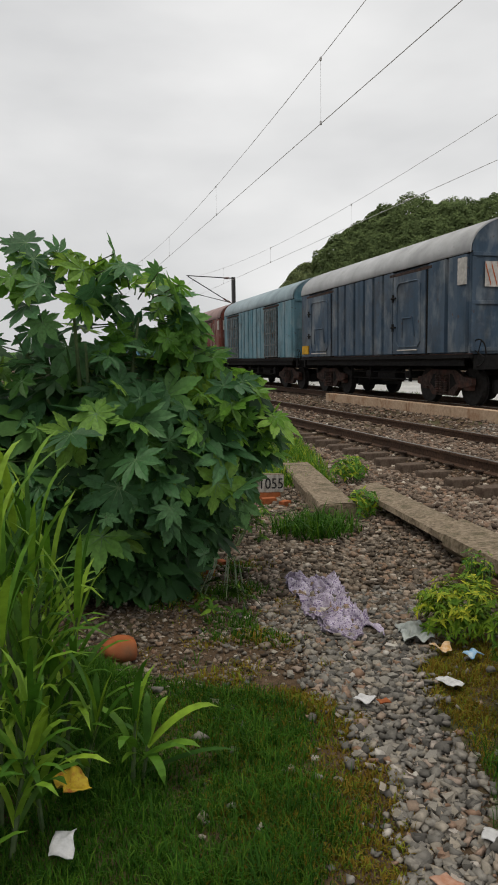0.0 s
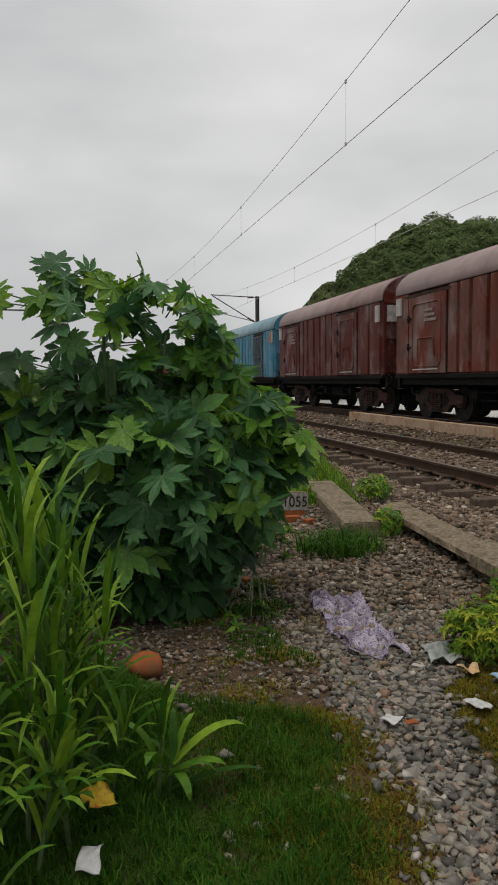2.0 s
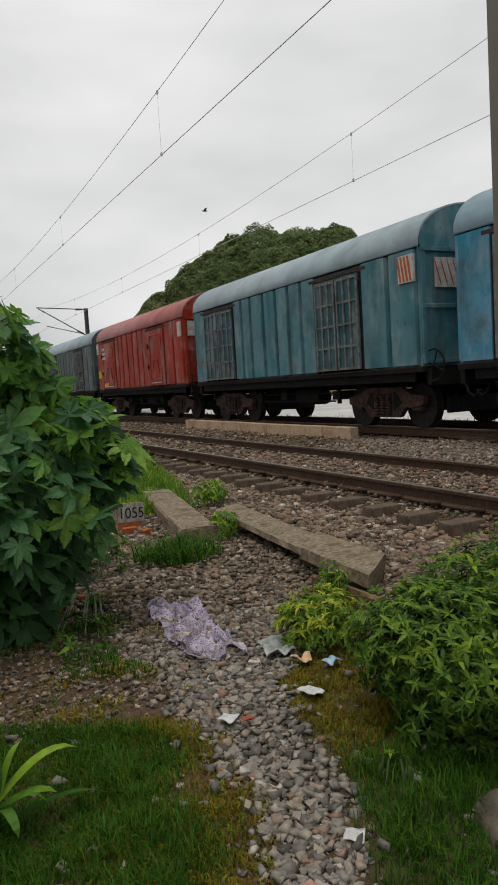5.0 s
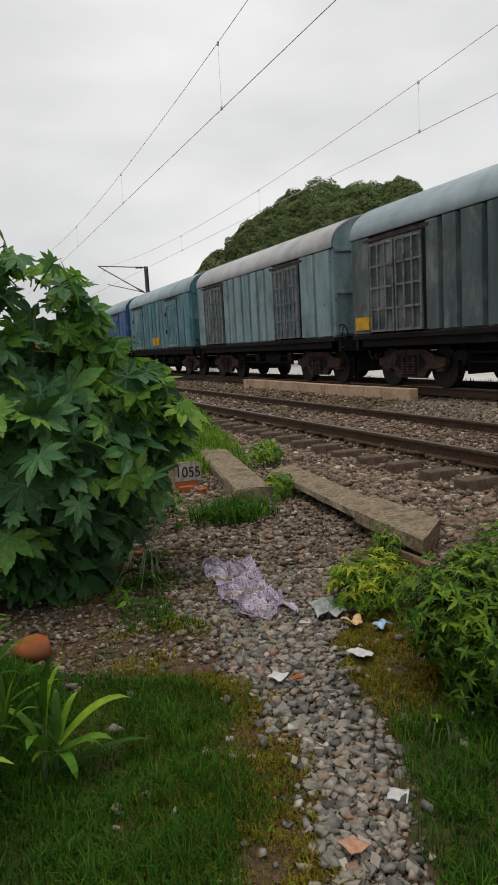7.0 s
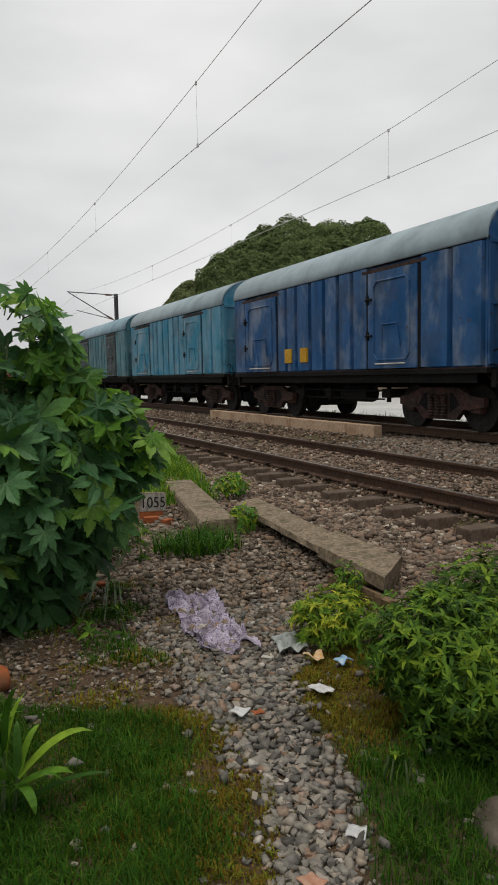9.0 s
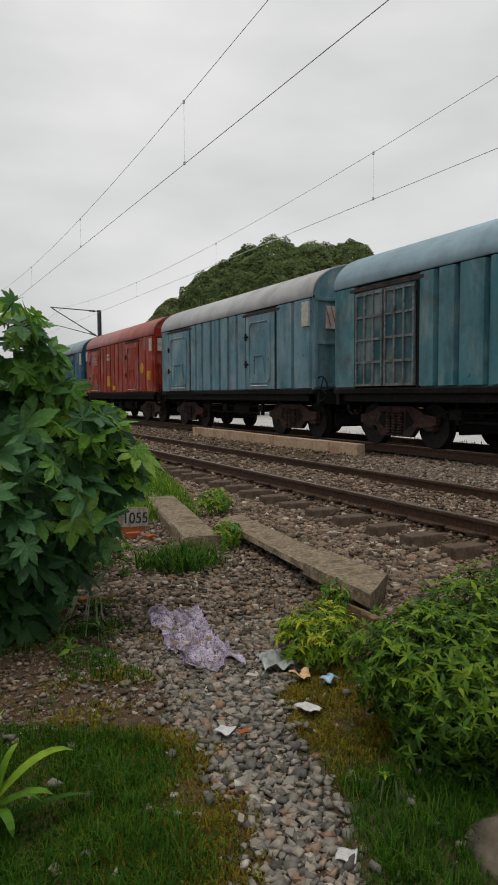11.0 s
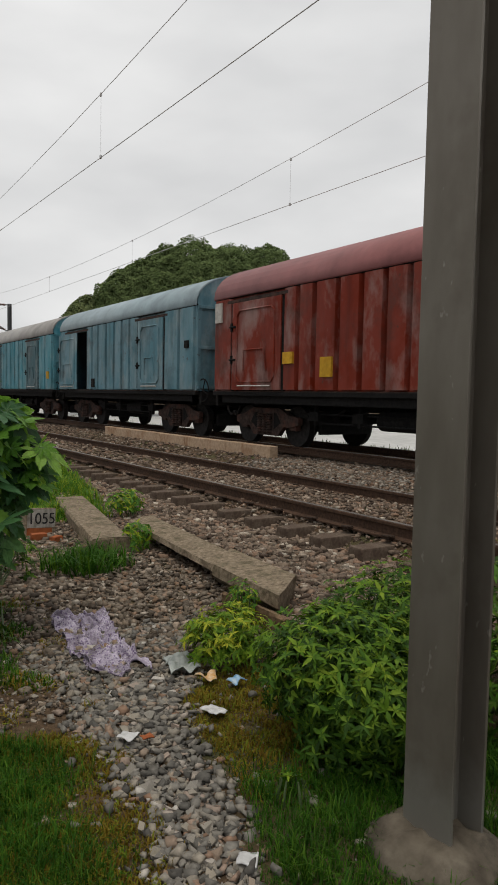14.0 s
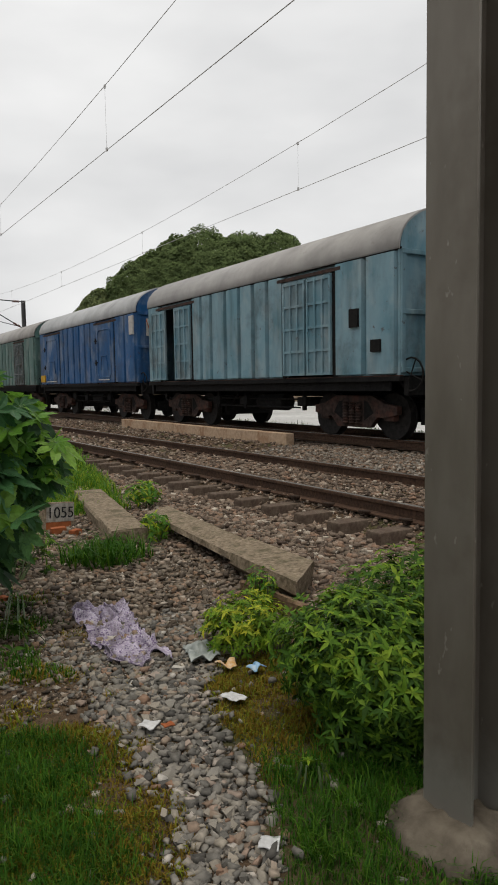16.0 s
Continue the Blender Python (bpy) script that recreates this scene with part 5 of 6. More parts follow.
def build_shrub(label, mass, size, material, tips=None, foot=None):
    foot = np.array(foot)
    b = thing("shrub", pose(*foot), label, "shrub", "shrubs")
    for c, r, n in mass:
        for j, (lo, hi, share) in enumerate(((0.84, 1.06, 0.62), (0.45, 0.85, 0.38))):
            p, d = shell(c, r, int(n * share), lo, hi, 0.06)
            bump = np.array([1 + 0.26 * noise.noise(tuple(a * 2.8)) for a in d * 1.0 + np.array(c)])
            p = np.array(c) + (p - np.array(c)) * bump[:, None]
            nn = d + np.array([0, -0.1, 0.65]) + RNG.normal(0, 0.3, p.shape)
            rot = frames_of(nn, RNG.normal(size=p.shape))
            # tips only on upper leaves: young growth, with lower shade put into the colour
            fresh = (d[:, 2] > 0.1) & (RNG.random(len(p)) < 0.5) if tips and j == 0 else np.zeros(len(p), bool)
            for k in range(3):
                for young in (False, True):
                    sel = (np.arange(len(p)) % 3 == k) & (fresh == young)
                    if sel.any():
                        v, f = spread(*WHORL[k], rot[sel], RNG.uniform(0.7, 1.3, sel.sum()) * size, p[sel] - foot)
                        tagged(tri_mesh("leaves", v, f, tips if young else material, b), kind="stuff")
        for i in range(9):
            bm = bmesh.new()
            a = i * 2.3
            q = Vector(np.array(c) - foot) + Vector((r[0] * 0.7 * math.cos(a), r[1] * 0.7 * math.sin(a), r[2] * (0.2 + 0.6 * ((i * 0.41) % 1))))
            rod(bm, (0.08 * math.cos(a), 0.08 * math.sin(a), -0.02), q, 0.009, 0.004, 5)
            part("stem", bm, M_stem, b)
    return b


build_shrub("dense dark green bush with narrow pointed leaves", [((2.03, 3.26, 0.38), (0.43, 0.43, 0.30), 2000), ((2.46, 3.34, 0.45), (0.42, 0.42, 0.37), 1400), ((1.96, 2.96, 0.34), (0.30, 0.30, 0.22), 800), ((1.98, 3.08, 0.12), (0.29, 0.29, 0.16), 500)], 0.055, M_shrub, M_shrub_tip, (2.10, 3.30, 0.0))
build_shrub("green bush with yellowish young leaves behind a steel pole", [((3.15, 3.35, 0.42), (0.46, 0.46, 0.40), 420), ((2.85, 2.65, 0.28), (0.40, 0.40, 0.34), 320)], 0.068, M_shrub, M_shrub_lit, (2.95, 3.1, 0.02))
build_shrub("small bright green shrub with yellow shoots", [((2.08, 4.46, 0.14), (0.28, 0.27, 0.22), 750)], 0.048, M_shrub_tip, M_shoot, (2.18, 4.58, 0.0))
build_shrub("small yellow-green weed by a concrete slab", [((2.55, 5.0, 0.22), (0.12, 0.12, 0.15), 80)], 0.045, M_shrub_lit, M_shrub_lit, (2.55, 5.0, 0.0))
build_shrub("small bright green weed on the ballast", [((3.58, 9.55, 0.26), (0.26, 0.22, 0.16), 80)], 0.09, M_shrub_lit, M_shrub_lit, (3.58, 9.55, 0.06))
build_shrub("small bright green weed beside a slab", [((2.92, 7.75, 0.17), (0.17, 0.16, 0.17), 60)], 0.08, M_shrub_lit, M_shrub_lit, (2.92, 7.75, 0.0))
build_shrub("tiny broad-leaved weed near the footing", [((1.49, 2.97, 0.07), (0.07, 0.07, 0.05), 8)], 0.062, M_shrub_tip, M_shrub_tip, (1.49, 2.97, 0.0))
build_shrub("dark low scrub behind a castor plant", [((-2.6, 11.5, 0.8), (2.2, 1.2, 1.1), 700)], 0.16, M_shrub, None, (-2.6, 11.5, 0.0))
build_shrub("dark weeds under a castor plant", [((1.30, 7.2, 0.22), (0.35, 0.4, 0.30), 120), ((0.75, 5.35, 0.06), (0.22, 0.25, 0.12), 50)], 0.08, M_shrub, None, (1.2, 7.0, 0.0))


def build_tree(label, mass, foot, material, leaf):
    foot = np.array(foot)
    t = thing("tree", pose(*foot), label, "tree", "distant trees")
    bm = bmesh.new()
    rod(bm, (0, 0, -0.3), (0.2, 0, 2.2), 0.55, 0.42, 12)
    rod(bm, (0.2, 0, 2.2), (0.1, 0.2, 4.2), 0.42, 0.3, 12)
    part("trunk", bm, M_bark, t)
    tv = np.array([(-0.5, -0.22, 0), (0, -0.34, 0.06), (0.5, 0, -0.05), (0.05, 0.36, 0.05), (-0.45, 0.25, 0)], float)
    tf = np.array([(0, 1, 4), (1, 3, 4), (1, 2, 3)])
    for c, r, n in mass:
        bm = bmesh.new()
        rod(bm, (0.1, 0.1, 2.6), Vector(np.array(c) - foot) + Vector((0, 0, r[2] * 0.3)), 0.26, 0.08, 8)
        part("limb", bm, M_bark, t)
        # leaves over a bumpy crown, a second thinner layer inside
        d = RNG.normal(size=(int(n * 6.5), 3))
        d /= np.linalg.norm(d, axis=1, keepdims=True)
        q = d * np.array(r)
        bumps = np.array([0.08 * noise.noise(tuple(a * 0.6)) + 0.085 * noise.noise(tuple(a * 1.4)) for a in q + np.array(c)])
        depth = np.where(RNG.random(len(d)) < 0.8, RNG.uniform(-0.05, 0.03, len(d)), RNG.uniform(-0.18, -0.05, len(d)))
        p = np.array(c) + q * (0.93 + bumps + depth)[:, None]
        rot = frames_of(d + np.array([0, 0, 0.15]) + RNG.normal(0, 0.42, p.shape), RNG.normal(size=p.shape))
        v, f = spread(tv, tf, rot, RNG.uniform(0.6, 1.3, len(p)) * leaf, p - foot)
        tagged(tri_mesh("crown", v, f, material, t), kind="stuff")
    return t


build_tree("large dark green broad-crowned tree behind the railway", [((30.6, 52.2, 8.9), (4.4, 4.5, 5.5), 12000), ((26.4, 54.4, 8.4), (3.1, 4.0, 5.6), 9000), ((33.5, 50.4, 9.1), (3.3, 3.4, 5.4), 8000), ((23.6, 55.9, 7.2), (3.3, 3.0, 4.9), 8000), ((28.6, 53.3, 9.0), (4.2, 4.5, 5.65), 9000), ((25.0, 55.2, 7.9), (3.0, 3.4, 5.2), 7000), ((29, 53.3, 5.0), (6, 4, 3), 4000)], (28.8, 53.4, -0.15), M_tree_hazed, 0.17)
build_tree("smaller pale green tree at the edge of a wood", [((20.9, 57.0, 5.6), (2.6, 2.4, 4.2), 7000), ((19.0, 57.6, 4.4), (1.7, 2.0, 3.5), 4000)], (20.4, 57.2, -0.15), M_tree_pale_hazed, 0.18)


# ---------------------------------------------------------------- overhead line
def messenger(y, low):
    """The catenary's sag between its supports."""
    return low + 0.00172 * ((y - 31) if y < 51 else ((y - 51) % 40 - 20)) ** 2


def build_line(x, contact, low):
    t = thing("overhead_line", pose(x, 0, 0), "thin dark contact wire hung from a catenary wire", "wires", "overhead lines")
    bm = bmesh.new()
    rod(bm, (0, -55, contact), (0, 165, contact), 0.0075, seg=6)
    part("contact_wire", bm, M_wire, t)
    bm = bmesh.new()
    ys = [-51.6 + 3 * i for i in range(73)]
    for a, b in zip(ys, ys[1:]):
        rod(bm, (0, a, messenger(a, low)), (0, b, messenger(b, low)), 0.0065, seg=6)
    part("catenary_wire", bm, M_wire, t)
    y = 15.0 - 9.4 * 2
    while y < 110:
        bm = bmesh.new()
        rod(bm, (0, y, contact), (0, y, messenger(y, low)), 0.003, seg=5)
        box(bm, -0.015, 0.015, y - 0.025, y + 0.025, contact - 0.02, contact + 0.05)
        box(bm, -0.015, 0.015, y - 0.025, y + 0.025, messenger(y, low) - 0.05, messenger(y, low) + 0.02)
        part("dropper", bm, M_wire, t)
        y += 9.4


build_line(5.3, 6.56, 7.40)
build_line(10.15, 6.38, 7.04)

mast = thing("line_mast", pose(12.8, 51.0, 0), "distant dark steel mast with a bracket arm", "mast")
bm = bmesh.new()
for x in (-0.12, 0.10):
    box(bm, x, x + 0.02, -0.12, 0.12, -0.4, 7.7)
box(bm, -0.10, 0.10, -0.01, 0.01, -0.4, 7.7)
part("post", bm, M_mast, mast)
for a, b, r, nm in (((0, 0, 7.62), (-3.4, 0, 7.75), 0.035, "top_tube"), ((0, 0, 5.75), (-3.3, 0, 7.7), 0.035, "strut"), ((-0.2, 0, 5.9), (-2.8, 0, 6.5), 0.025, "steady_arm")):
    bm = bmesh.new()
    rod(bm, a, b, r, seg=8)
    part(nm, bm, M_mast, mast)
for z in (7.62, 5.78):
    bm = bmesh.new()
    for i in range(5):
        rod(bm, (-0.3 - i * 0.09, 0, z + (0.16 + i * 0.046 if z < 6 else 0.0)), (-0.35 - i * 0.09, 0, z + (0.18 + i * 0.046 if z < 6 else 0.0)), 0.075, seg=10)
    part("insulator", bm, M_porc, mast, "brown ribbed insulator")

# ---------------------------------------------------------------- the near pole
pole = thing("line_pole", pose(1.79, 2.40, 0.0), "grey galvanised steel H-section pole in a concrete footing", "pole")
bm = bmesh.new()
box(bm, -0.112, -0.098, -0.116, 0.116, -0.2, 9.2, 0.003)
part("flange", bm, M_pole, pole)
bm = bmesh.new()
box(bm, 0.055, 0.069, -0.116, 0.116, -0.2, 9.2, 0.003)
part("flange", bm, M_pole, pole)
bm = bmesh.new()
box(bm, -0.098, 0.055, -0.005, 0.005, -0.2, 9.2)
part("web", bm, M_pole, pole)

bm = bmesh.new()
rod(bm, (0.0, 0.0, 8.1), (3.51, 0.0, 8.75), 0.03, seg=8)
part("bracket_arm", bm, M_pole, pole)

bm = bmesh.new()
segs = 32
rings = []
for rr, zz in ((0.275, -0.15), (0.262, -0.01), (0.235, 0.045), (0.165, 0.095), (0.14, 0.105), (0.02, 0.11)):
    ring = []
    for i in range(segs):
        a = 2 * math.pi * i / segs + 0.4
        square = 1 / (abs(math.cos(a)) ** 3.2 + abs(math.sin(a)) ** 3.2) ** (1 / 3.2)
        k = square * (1 + 0.10 * noise.noise((math.cos(a) * 1.6, math.sin(a) * 1.6, zz * 5)))
        ring.append(bm.verts.new((rr * k * math.cos(a) - 0.03, rr * k * math.sin(a), zz + 0.025 * noise.noise((math.cos(a) * 2, math.sin(a) * 2, rr * 5)))))
    rings.append(ring)
for r0, r1 in zip(rings, rings[1:]):
    for i in range(segs):
        bm.faces.new((r0[i], r0[(i + 1) % segs], r1[(i + 1) % segs], r1[i]))
bm.faces.new(rings[-1])
part("footing", bm, M_muff, pole, "rough weathered concrete footing", smooth=True)


# ---------------------------------------------------------------- slabs and marker
def rough_slab(name, label, p0, p1, width, z0, z1, material, seed, category="slab", tilt=0.0, undercut=0.0, skew=(0.0, 0.0), hollow=False):
    """A worn concrete slab between two ends of its middle line."""
    a, b = Vector((*p0, 0)), Vector((*p1, 0))
    d = (b - a).normalized()
    bm = bmesh.new()
    n = 26
    L = (b - a).length
    sec = [(-0.5, 0.0), (-0.5, 0.85), (-0.46, 1.0), (-0.15, 1.0), (0.15, 1.0), (0.46, 1.0), (0.5, 0.85), (0.5, 0.0)]
    if hollow:  # the edge towards the path overhangs a gap
        sec = [(-0.5, -0.6), (-0.5, 0.85), (-0.46, 1.0), (-0.15, 1.0), (0.15, 1.0), (0.46, 1.0), (0.5, 0.45), (0.0, -0.6)]
    rows = []
    for i in range(n + 1):
        y = L * i / n
        row = []
        for u, w in sec:
            k = noise.noise((u * 4 + seed, y * 4.0, w * 3))
            row.append(bm.verts.new((u * width + 0.028 * k, y + u * (skew[0] + (skew[1] - skew[0]) * i / n) + (0.03 * noise.noise((u * 5, seed, w)) if i in (0, n) else 0) - (undercut * (1 - w) if i == n else 0), z0 + (z1 - z0) * w + 0.016 * k + 0.006 * noise.noise((u * 9, y * 11, seed)) + tilt * u)))
        rows.append(row)
    for r0, r1 in zip(rows, rows[1:]):
        for i in range(len(sec)):
            j = (i + 1) % len(sec)
            bm.faces.new((r0[i], r1[i], r1[j], r0[j]))
    bm.faces.new(rows[0]), bm.faces.new(rows[-1][::-1])
    ob = tagged(part(name, bm, material), label, category)
    ob.matrix_basis = Matrix.Translation(a) @ Matrix.Rotation(math.atan2(-d.x, d.y), 4, "Z")
    return ob


M_kerb_brown = grainy("brown_concrete", (0.10, 0.062, 0.036), (0.22, 0.145, 0.088), 0.92, fine=24, coarse=5, stain=(0.07, 0.06, 0.03), bump=0.6, dist=0.012)
rough_slab("concrete_slab", "long weathered concrete slab lying on gravel", (3.30, 8.50), (3.06, 6.17), 0.34, 0.12, 0.215, M_slab, 1.0, tilt=-0.03, skew=(0.1, 0.45), hollow=True)
rough_slab("concrete_slab", "paler broken end of a concrete slab on gravel", (3.05, 6.15), (2.98, 5.04), 0.42, 0.075, 0.245, M_slab, 4.0, tilt=-0.03, undercut=0.04, skew=(0.45, 0.40), hollow=True)
rough_slab("concrete_slab", "narrow brown concrete kerb piece half buried in weeds", (2.68, 5.40), (2.70, 4.60), 0.15, -0.03, 0.13, M_kerb_brown, 7.0, tilt=0.06)
rough_slab("concrete_post", "pale fallen concrete post lying beside the track", (3.25, 10.9), (2.62, 7.75), 0.42, -0.02, 0.17, M_slab, 11.0, "post")

M_dirty = grainy("dirty_whitewash", (0.20, 0.185, 0.155), (0.42, 0.40, 0.36), 0.9, fine=14, coarse=5, stain=(0.10, 0.085, 0.06))
stone = thing("marker_stone", pose(2.25, 9.0, -0.03, -6, 5, 14), "white-faced marker stone with black figures beside a castor plant", "marker")
bm = bmesh.new()
box(bm, -0.20, 0.20, 0, 0.16, -0.05, 0.36, 0.02)
part("stone_body", bm, M_slab, stone)
bm = bmesh.new()
box(bm, -0.185, 0.185, -0.006, 0.0, 0.13, 0.345)
face = part("white_face", bm, M_dirty, stone)
bm = bmesh.new()
box(bm, -0.19, 0.14, -0.008, 0.0, -0.03, 0.125)
part("red_base", bm, M_terra, stone, "faded red painted base")
text = bpy.data.curves.new("lettering", "FONT")
text.body, text.size, text.extrude, text.align_x = "1055", 0.185, 0.002, "CENTER"
tob = new("lettering", text)
dg = bpy.context.evaluated_depsgraph_get()
tme = bpy.data.meshes.new_from_object(tob.evaluated_get(dg))
bpy.data.objects.remove(tob)
tme.materials.clear()
tme.materials.append(M_black)
figs = new("lettering", tme)
figs.parent = face
figs.matrix_basis = pose(0, -0.009, 0.175, 90, 0, 0)


# ---------------------------------------------------------------- cloth and litter
def crumpled(name, label, category, x, y, w, d, amp, material, turn, nx=10, ny=8, lift=0.012, freq=9.0, ragged=0.0):
    bm = bmesh.new()
    grid = []
    for j in range(ny + 1):
        row = []
        for i in range(nx + 1):
            u, v = i / nx - 0.5, j / ny - 0.5
            k = noise.noise((u * w * freq + x * 7, v * d * freq + y * 5, 0.5))
            k2 = noise.noise((u * w * freq * 2.3 + 9, v * d * freq * 2.3, 1.5))
            e = 1 + ragged * noise.noise((u * 4 + x, v * 4 + y, 8.0))
            px, py = u * w * e + 0.3 * amp * k2, v * d * e + 0.3 * amp * k
            row.append(bm.verts.new((px, py, lift + amp * (abs(k) * 1.5 + 0.5 * abs(k2)))))
        grid.append(row)
    for j in range(ny):
        for i in range(nx):
            bm.faces.new((grid[j][i], grid[j][i + 1], grid[j + 1][i + 1], grid[j + 1][i]))
    ob = tagged(part(name, bm, material, smooth=True), label, category)
    ob.matrix_basis = pose(x, y, gz(x, y), 0, 0, turn)
    mod = ob.modifiers.new("thick", "SOLIDIFY")
    mod.thickness = 0.004
    return ob


M_foil = grainy("blue_silver_foil", (0.10, 0.30, 0.55), (0.45, 0.55, 0.62), 0.35, fine=24, stain=(0.6, 0.62, 0.64))
M_pink = grainy("pink_paper", (0.42, 0.20, 0.12), (0.55, 0.36, 0.27), 0.8, fine=30)
M_crisps = grainy("yellow_red_print", (0.50, 0.33, 0.02), (0.66, 0.48, 0.05), 0.5, fine=18, coarse=16, stain=(0.32, 0.03, 0.02))
M_packet = grainy("worn_packet_print", (0.50, 0.26, 0.06), (0.62, 0.52, 0.40), 0.5, fine=28, stain=(0.60, 0.58, 0.54))
crumpled("cloth", "crumpled pale purple printed cloth lying on gravel", "cloth", 1.47, 5.20, 0.38, 1.18, 0.055, M_cloth, -8, 44, 110, 0.015, 15.0, 0.32)
crumpled("paper_scrap", "small crumpled white paper scrap on stones", "litter", 1.07, 3.73, 0.075, 0.085, 0.03, M_paper, 35, lift=0.05)
crumpled("plastic_cup", "flattened white plastic cup on dry moss", "litter", 1.60, 3.82, 0.085, 0.13, 0.03, M_paper, 12, lift=0.03)
crumpled("foil_packet", "crumpled blue and silver foil packet", "litter", 1.91, 4.08, 0.10, 0.075, 0.05, M_foil, 20, lift=0.04)
crumpled("snack_packet", "torn orange and white snack packet", "litter", 1.78, 4.22, 0.13, 0.07, 0.05, M_packet, -25, lift=0.03)
crumpled("plastic_bag", "dirty translucent grey plastic bag on gravel", "litter", 1.76, 4.50, 0.17, 0.30, 0.055, M_film, -15, 16, 22, 0.025)
crumpled("foil_scrap", "crumpled silver foil scrap beside the path", "litter", 1.09, 2.70, 0.085, 0.07, 0.03, M_paper, 50, lift=0.03)
crumpled("paper_scrap", "small pinkish paper scrap on the path", "litter", 0.80, 2.53, 0.08, 0.07, 0.02, M_pink, 15, lift=0.04)
crumpled("snack_packet", "yellow and red snack packet caught in tall grass", "litter", -0.34, 3.36, 0.11, 0.15, 0.06, M_crisps, 20, lift=0.09)
crumpled("paper_cup", "crushed pale green and white carton in grass", "litter", -0.38, 3.02, 0.08, 0.13, 0.05, M_paper, -10, lift=0.07)
crumpled("brick_chip_wrapper", "chip of red brick-coloured wrapper on stones", "litter", 1.15, 3.68, 0.06, 0.05, 0.02, M_terra, 0, lift=0.05)
crumpled("carry_bag", "red bag with a white strap by the footing", "litter", 1.98, 2.02, 0.12, 0.10, 0.06, M_red, 0, lift=0.05)

bm = bmesh.new()
bmesh.ops.create_icosphere(bm, subdivisions=3, radius=0.12)
for v in bm.verts:
    k = noise.noise(v.co * 9)
    v.co *= 1 + 0.10 * k
    v.co.z = max(-0.07, v.co.z * 0.62)
    if v.co.x > 0.08:
        v.co.x = 0.08 + (v.co.x - 0.08) * 0.3
clay = tagged(part("clay_pot_shard", bm, M_terra, smooth=True), "rounded orange fired-clay shard under a castor plant", "shard")
clay.location = (-0.01, 4.76, gz(0, 4.76) + 0.06)
for i, (x, y, s) in enumerate(((2.15, 8.75, 0.09), (2.3, 8.6, 0.07), (0.85, 6.2, 0.06), (1.0, 6.4, 0.05))):
    bm = bmesh.new()
    box(bm, -s, s, -s * 0.6, s * 0.6, -0.02, s * 0.9, 0.012)
    for v in bm.verts:
        v.co += Vector((noise.noise(v.co * 20 + Vector((i, 0, 0))), noise.noise(v.co * 23), 0)) * 0.02
    b = tagged(part("brick_piece", bm, M_terra), "broken red brick piece on the ground", "brick", "brick pieces")
    b.matrix_basis = pose(x, y, gz(x, y), 0, 0, 37 * i)

# ---------------------------------------------------------------- single stones on the path
stone_meshes = []
for k in range(14):
    v, f = stone_arrays(np.zeros(1), np.zeros(1), np.zeros(1), np.ones(1), 0.6)
    me = bpy.data.meshes.new("stone")
    me.from_pydata([tuple(a) for a in v], [], [tuple(int(i) for i in a) for a in f])
    me.materials.append(M_pebble_ob)
    stone_meshes.append(me)
for i in range(300):
    y = random.uniform(2.35, 4.6)
    x = path_mid(y) + max(-1.5, min(1.5, random.gauss(0, 0.6))) * path_half(y)
    s = 0.028 + 0.036 * random.random() ** 1.6
    o = new("stone", stone_meshes[i % 14])
    o.parent = ground
    o.matrix_basis = pose(x, y, gz(x, y) + s * 0.22, random.uniform(-15, 15), random.uniform(-15, 15), random.uniform(0, 360)) @ Matrix.Scale(s, 4)


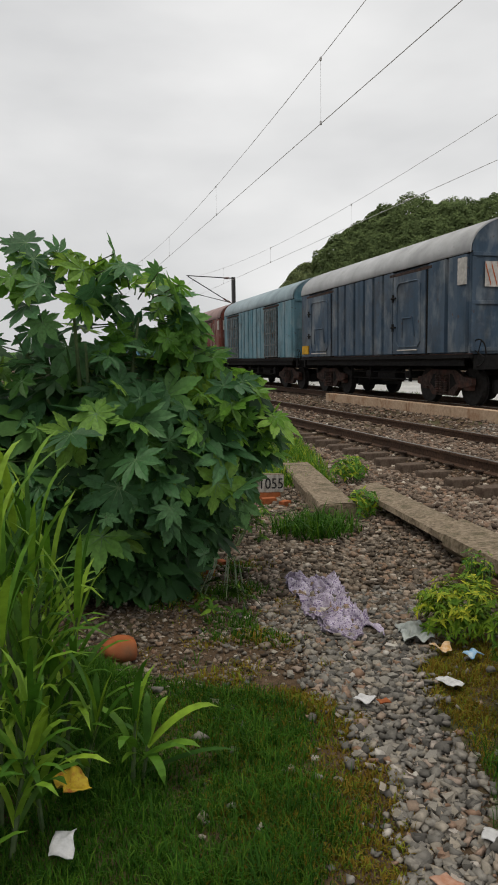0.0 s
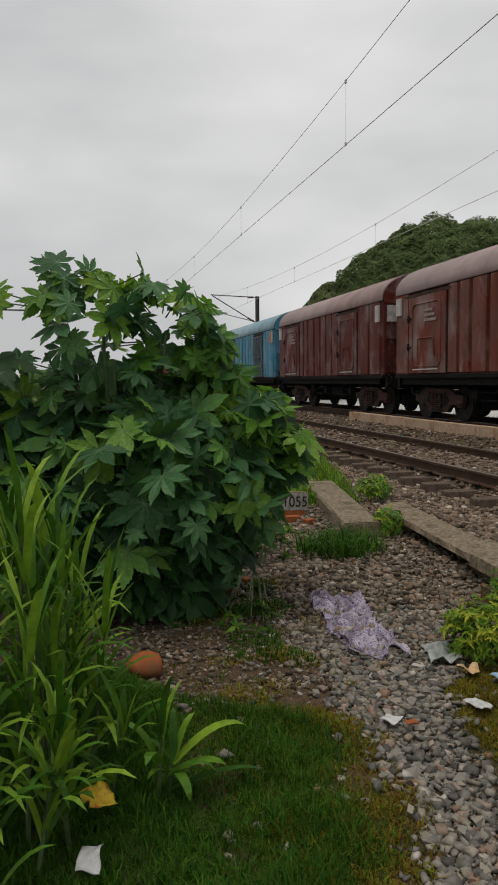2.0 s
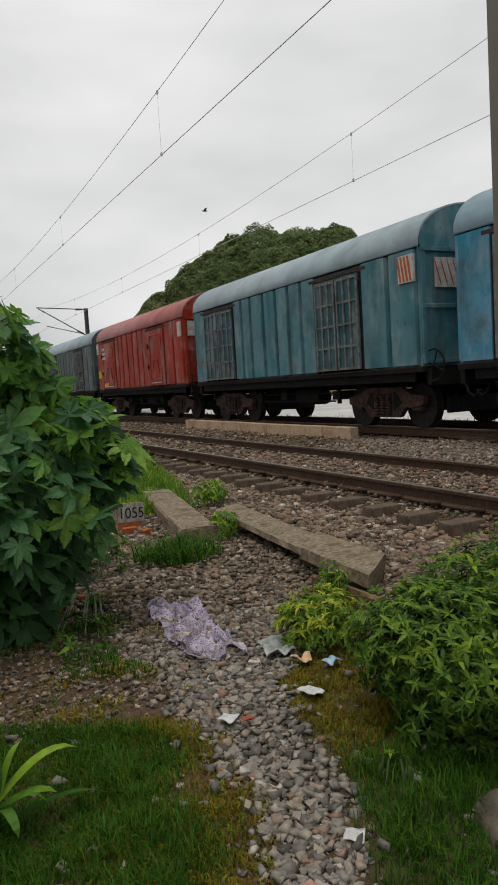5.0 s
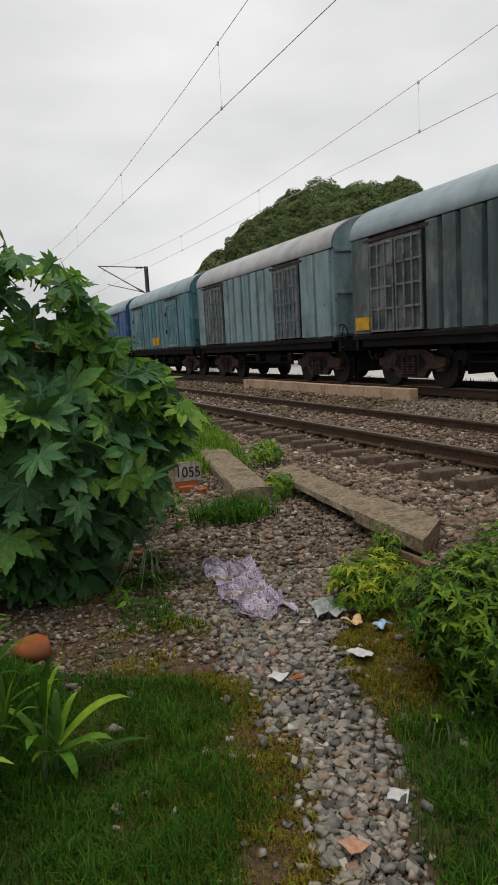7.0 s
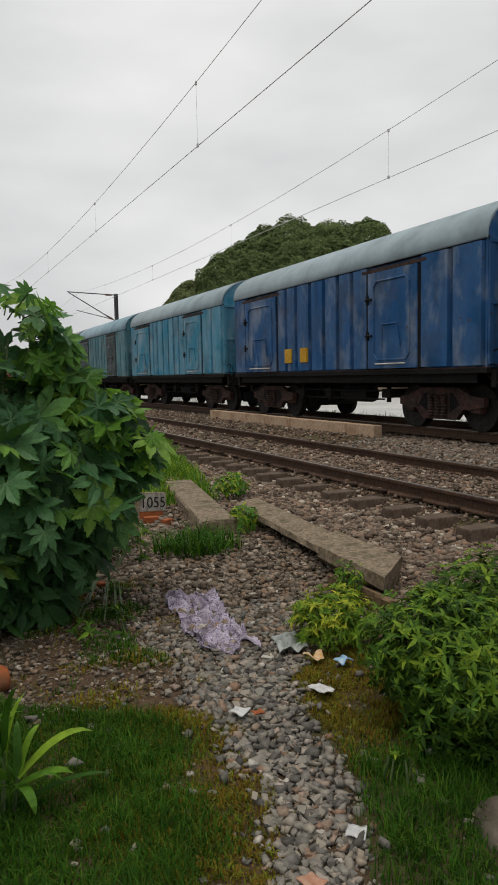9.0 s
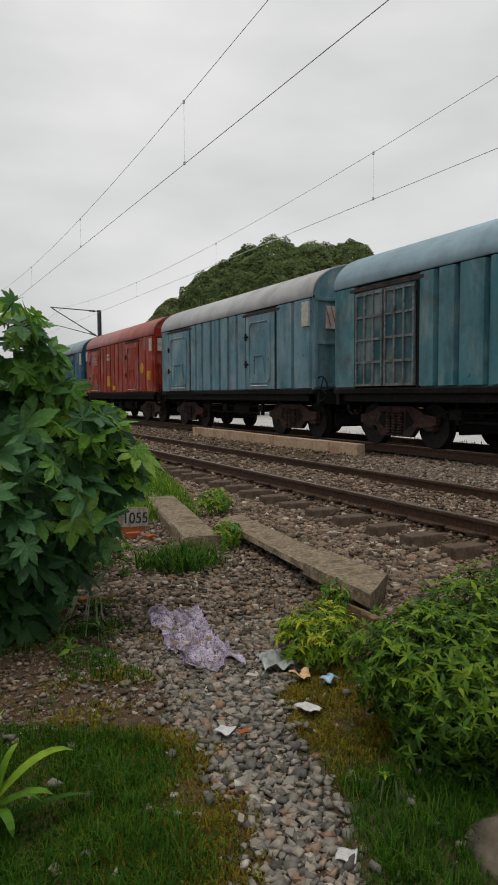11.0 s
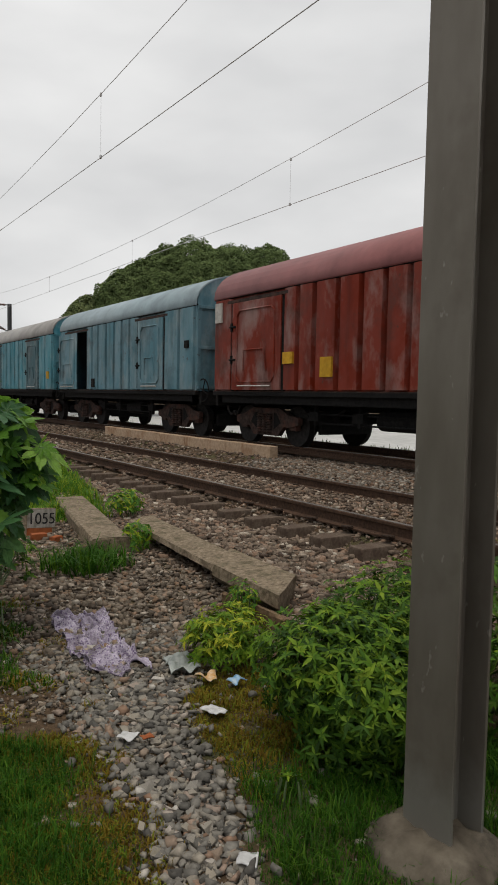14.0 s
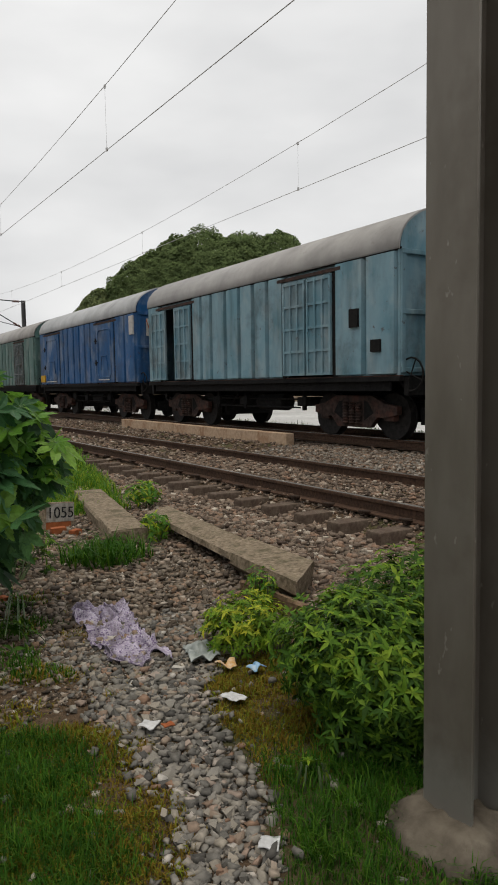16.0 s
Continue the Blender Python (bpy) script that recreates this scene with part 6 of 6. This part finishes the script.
# ---------------------------------------------------------------- a bird over the railway
M_plume = grainy("dark_plumage", (0.02, 0.018, 0.016), (0.05, 0.045, 0.04), 0.85, fine=30)
bird = thing("bird", pose(42.6, 32.1, 15.6), "small dark bird flying over the train", "bird")
bm = bmesh.new()
rings = []
for y, r, z in ((-0.17, 0.006, 0.005), (-0.13, 0.026, 0.012), (-0.08, 0.034, 0.006), (0.0, 0.045, 0.0), (0.08, 0.03, 0.004), (0.13, 0.014, 0.008)):
    rings.append([bm.verts.new((r * math.cos(math.pi * i / 4), y, z + 0.9 * r * math.sin(math.pi * i / 4))) for i in range(8)])
for r0, r1 in zip(rings, rings[1:]):
    for i in range(8):
        bm.faces.new((r0[i], r0[(i + 1) % 8], r1[(i + 1) % 8], r1[i]))
bm.faces.new(rings[0]), bm.faces.new(rings[-1][::-1])
part("body", bm, M_plume, bird, smooth=True)
bm = bmesh.new()
prism(bm, [(-0.02, 0.004), (0.02, 0.004), (0.02, 0.010), (-0.02, 0.010)], 0.11, 0.22)
for v in bm.verts:
    v.co.x *= 2.2 if v.co.y > 0.2 else 0.9
part("tail", bm, M_plume, bird)
wings = []
for side in (-1, 1):
    bm = bmesh.new()
    outline = ((0.0, -0.05), (0.14, -0.075), (0.30, 0.02), (0.17, 0.045), (0.0, 0.06))
    top = [bm.verts.new((side * x, y, 0.004)) for x, y in outline]
    low = [bm.verts.new((side * x, y, -0.004)) for x, y in outline]
    bm.faces.new(top), bm.faces.new(low[::-1])
    for i in range(5):
        bm.faces.new((top[i], low[i], low[(i + 1) % 5], top[(i + 1) % 5]))
    wing = part("wing", bm, M_plume, bird)
    wing.location = (side * 0.03, 0, 0.02)
    wings.append((side, wing))
FLIGHT = [(0, (42.6, 32.1, 15.6)), (3.6, (24.2, 33.6, 11.6)), (4.2, (21.0, 33.9, 10.9)), (6.3, (2.5, 36.0, 10.5)), (16, (-90.0, 48.0, 14.0))]


def travelled(t):
    return float(np.interp(t, [a for a, _ in TRAVEL], [b for _, b in TRAVEL]))


def motions():
    """The train's run past the camera, with its wheels rolling, and a bird's flight."""
    walk(bird, [(t, pose(*p, 0, 0, -94)) for t, p in FLIGHT])
    for side, wing in wings:
        walk(wing, [(i * 0.06, pose(side * 0.03, 0, 0.02, 0, side * (-12 + 38 * math.cos(i * 1.6)), 0)) for i in range(267)])
    for k, w in enumerate(wagons):
        walk(w, [(t, pose(FAR_RAIL_X + GAUGE / 2, 15.0 + k * PITCH - s, FAR_RAIL_Z)) for t, s in TRAVEL])
        for ws in [o for o in w.children_recursive if o.name.startswith("wheelset")]:
            y = ws.location.y
            walk(ws, [(i / FPS, pose(0, y, 0.457, math.degrees(travelled(i / FPS) / 0.457) % 360)) for i in range(16 * FPS + 1)])


motions()
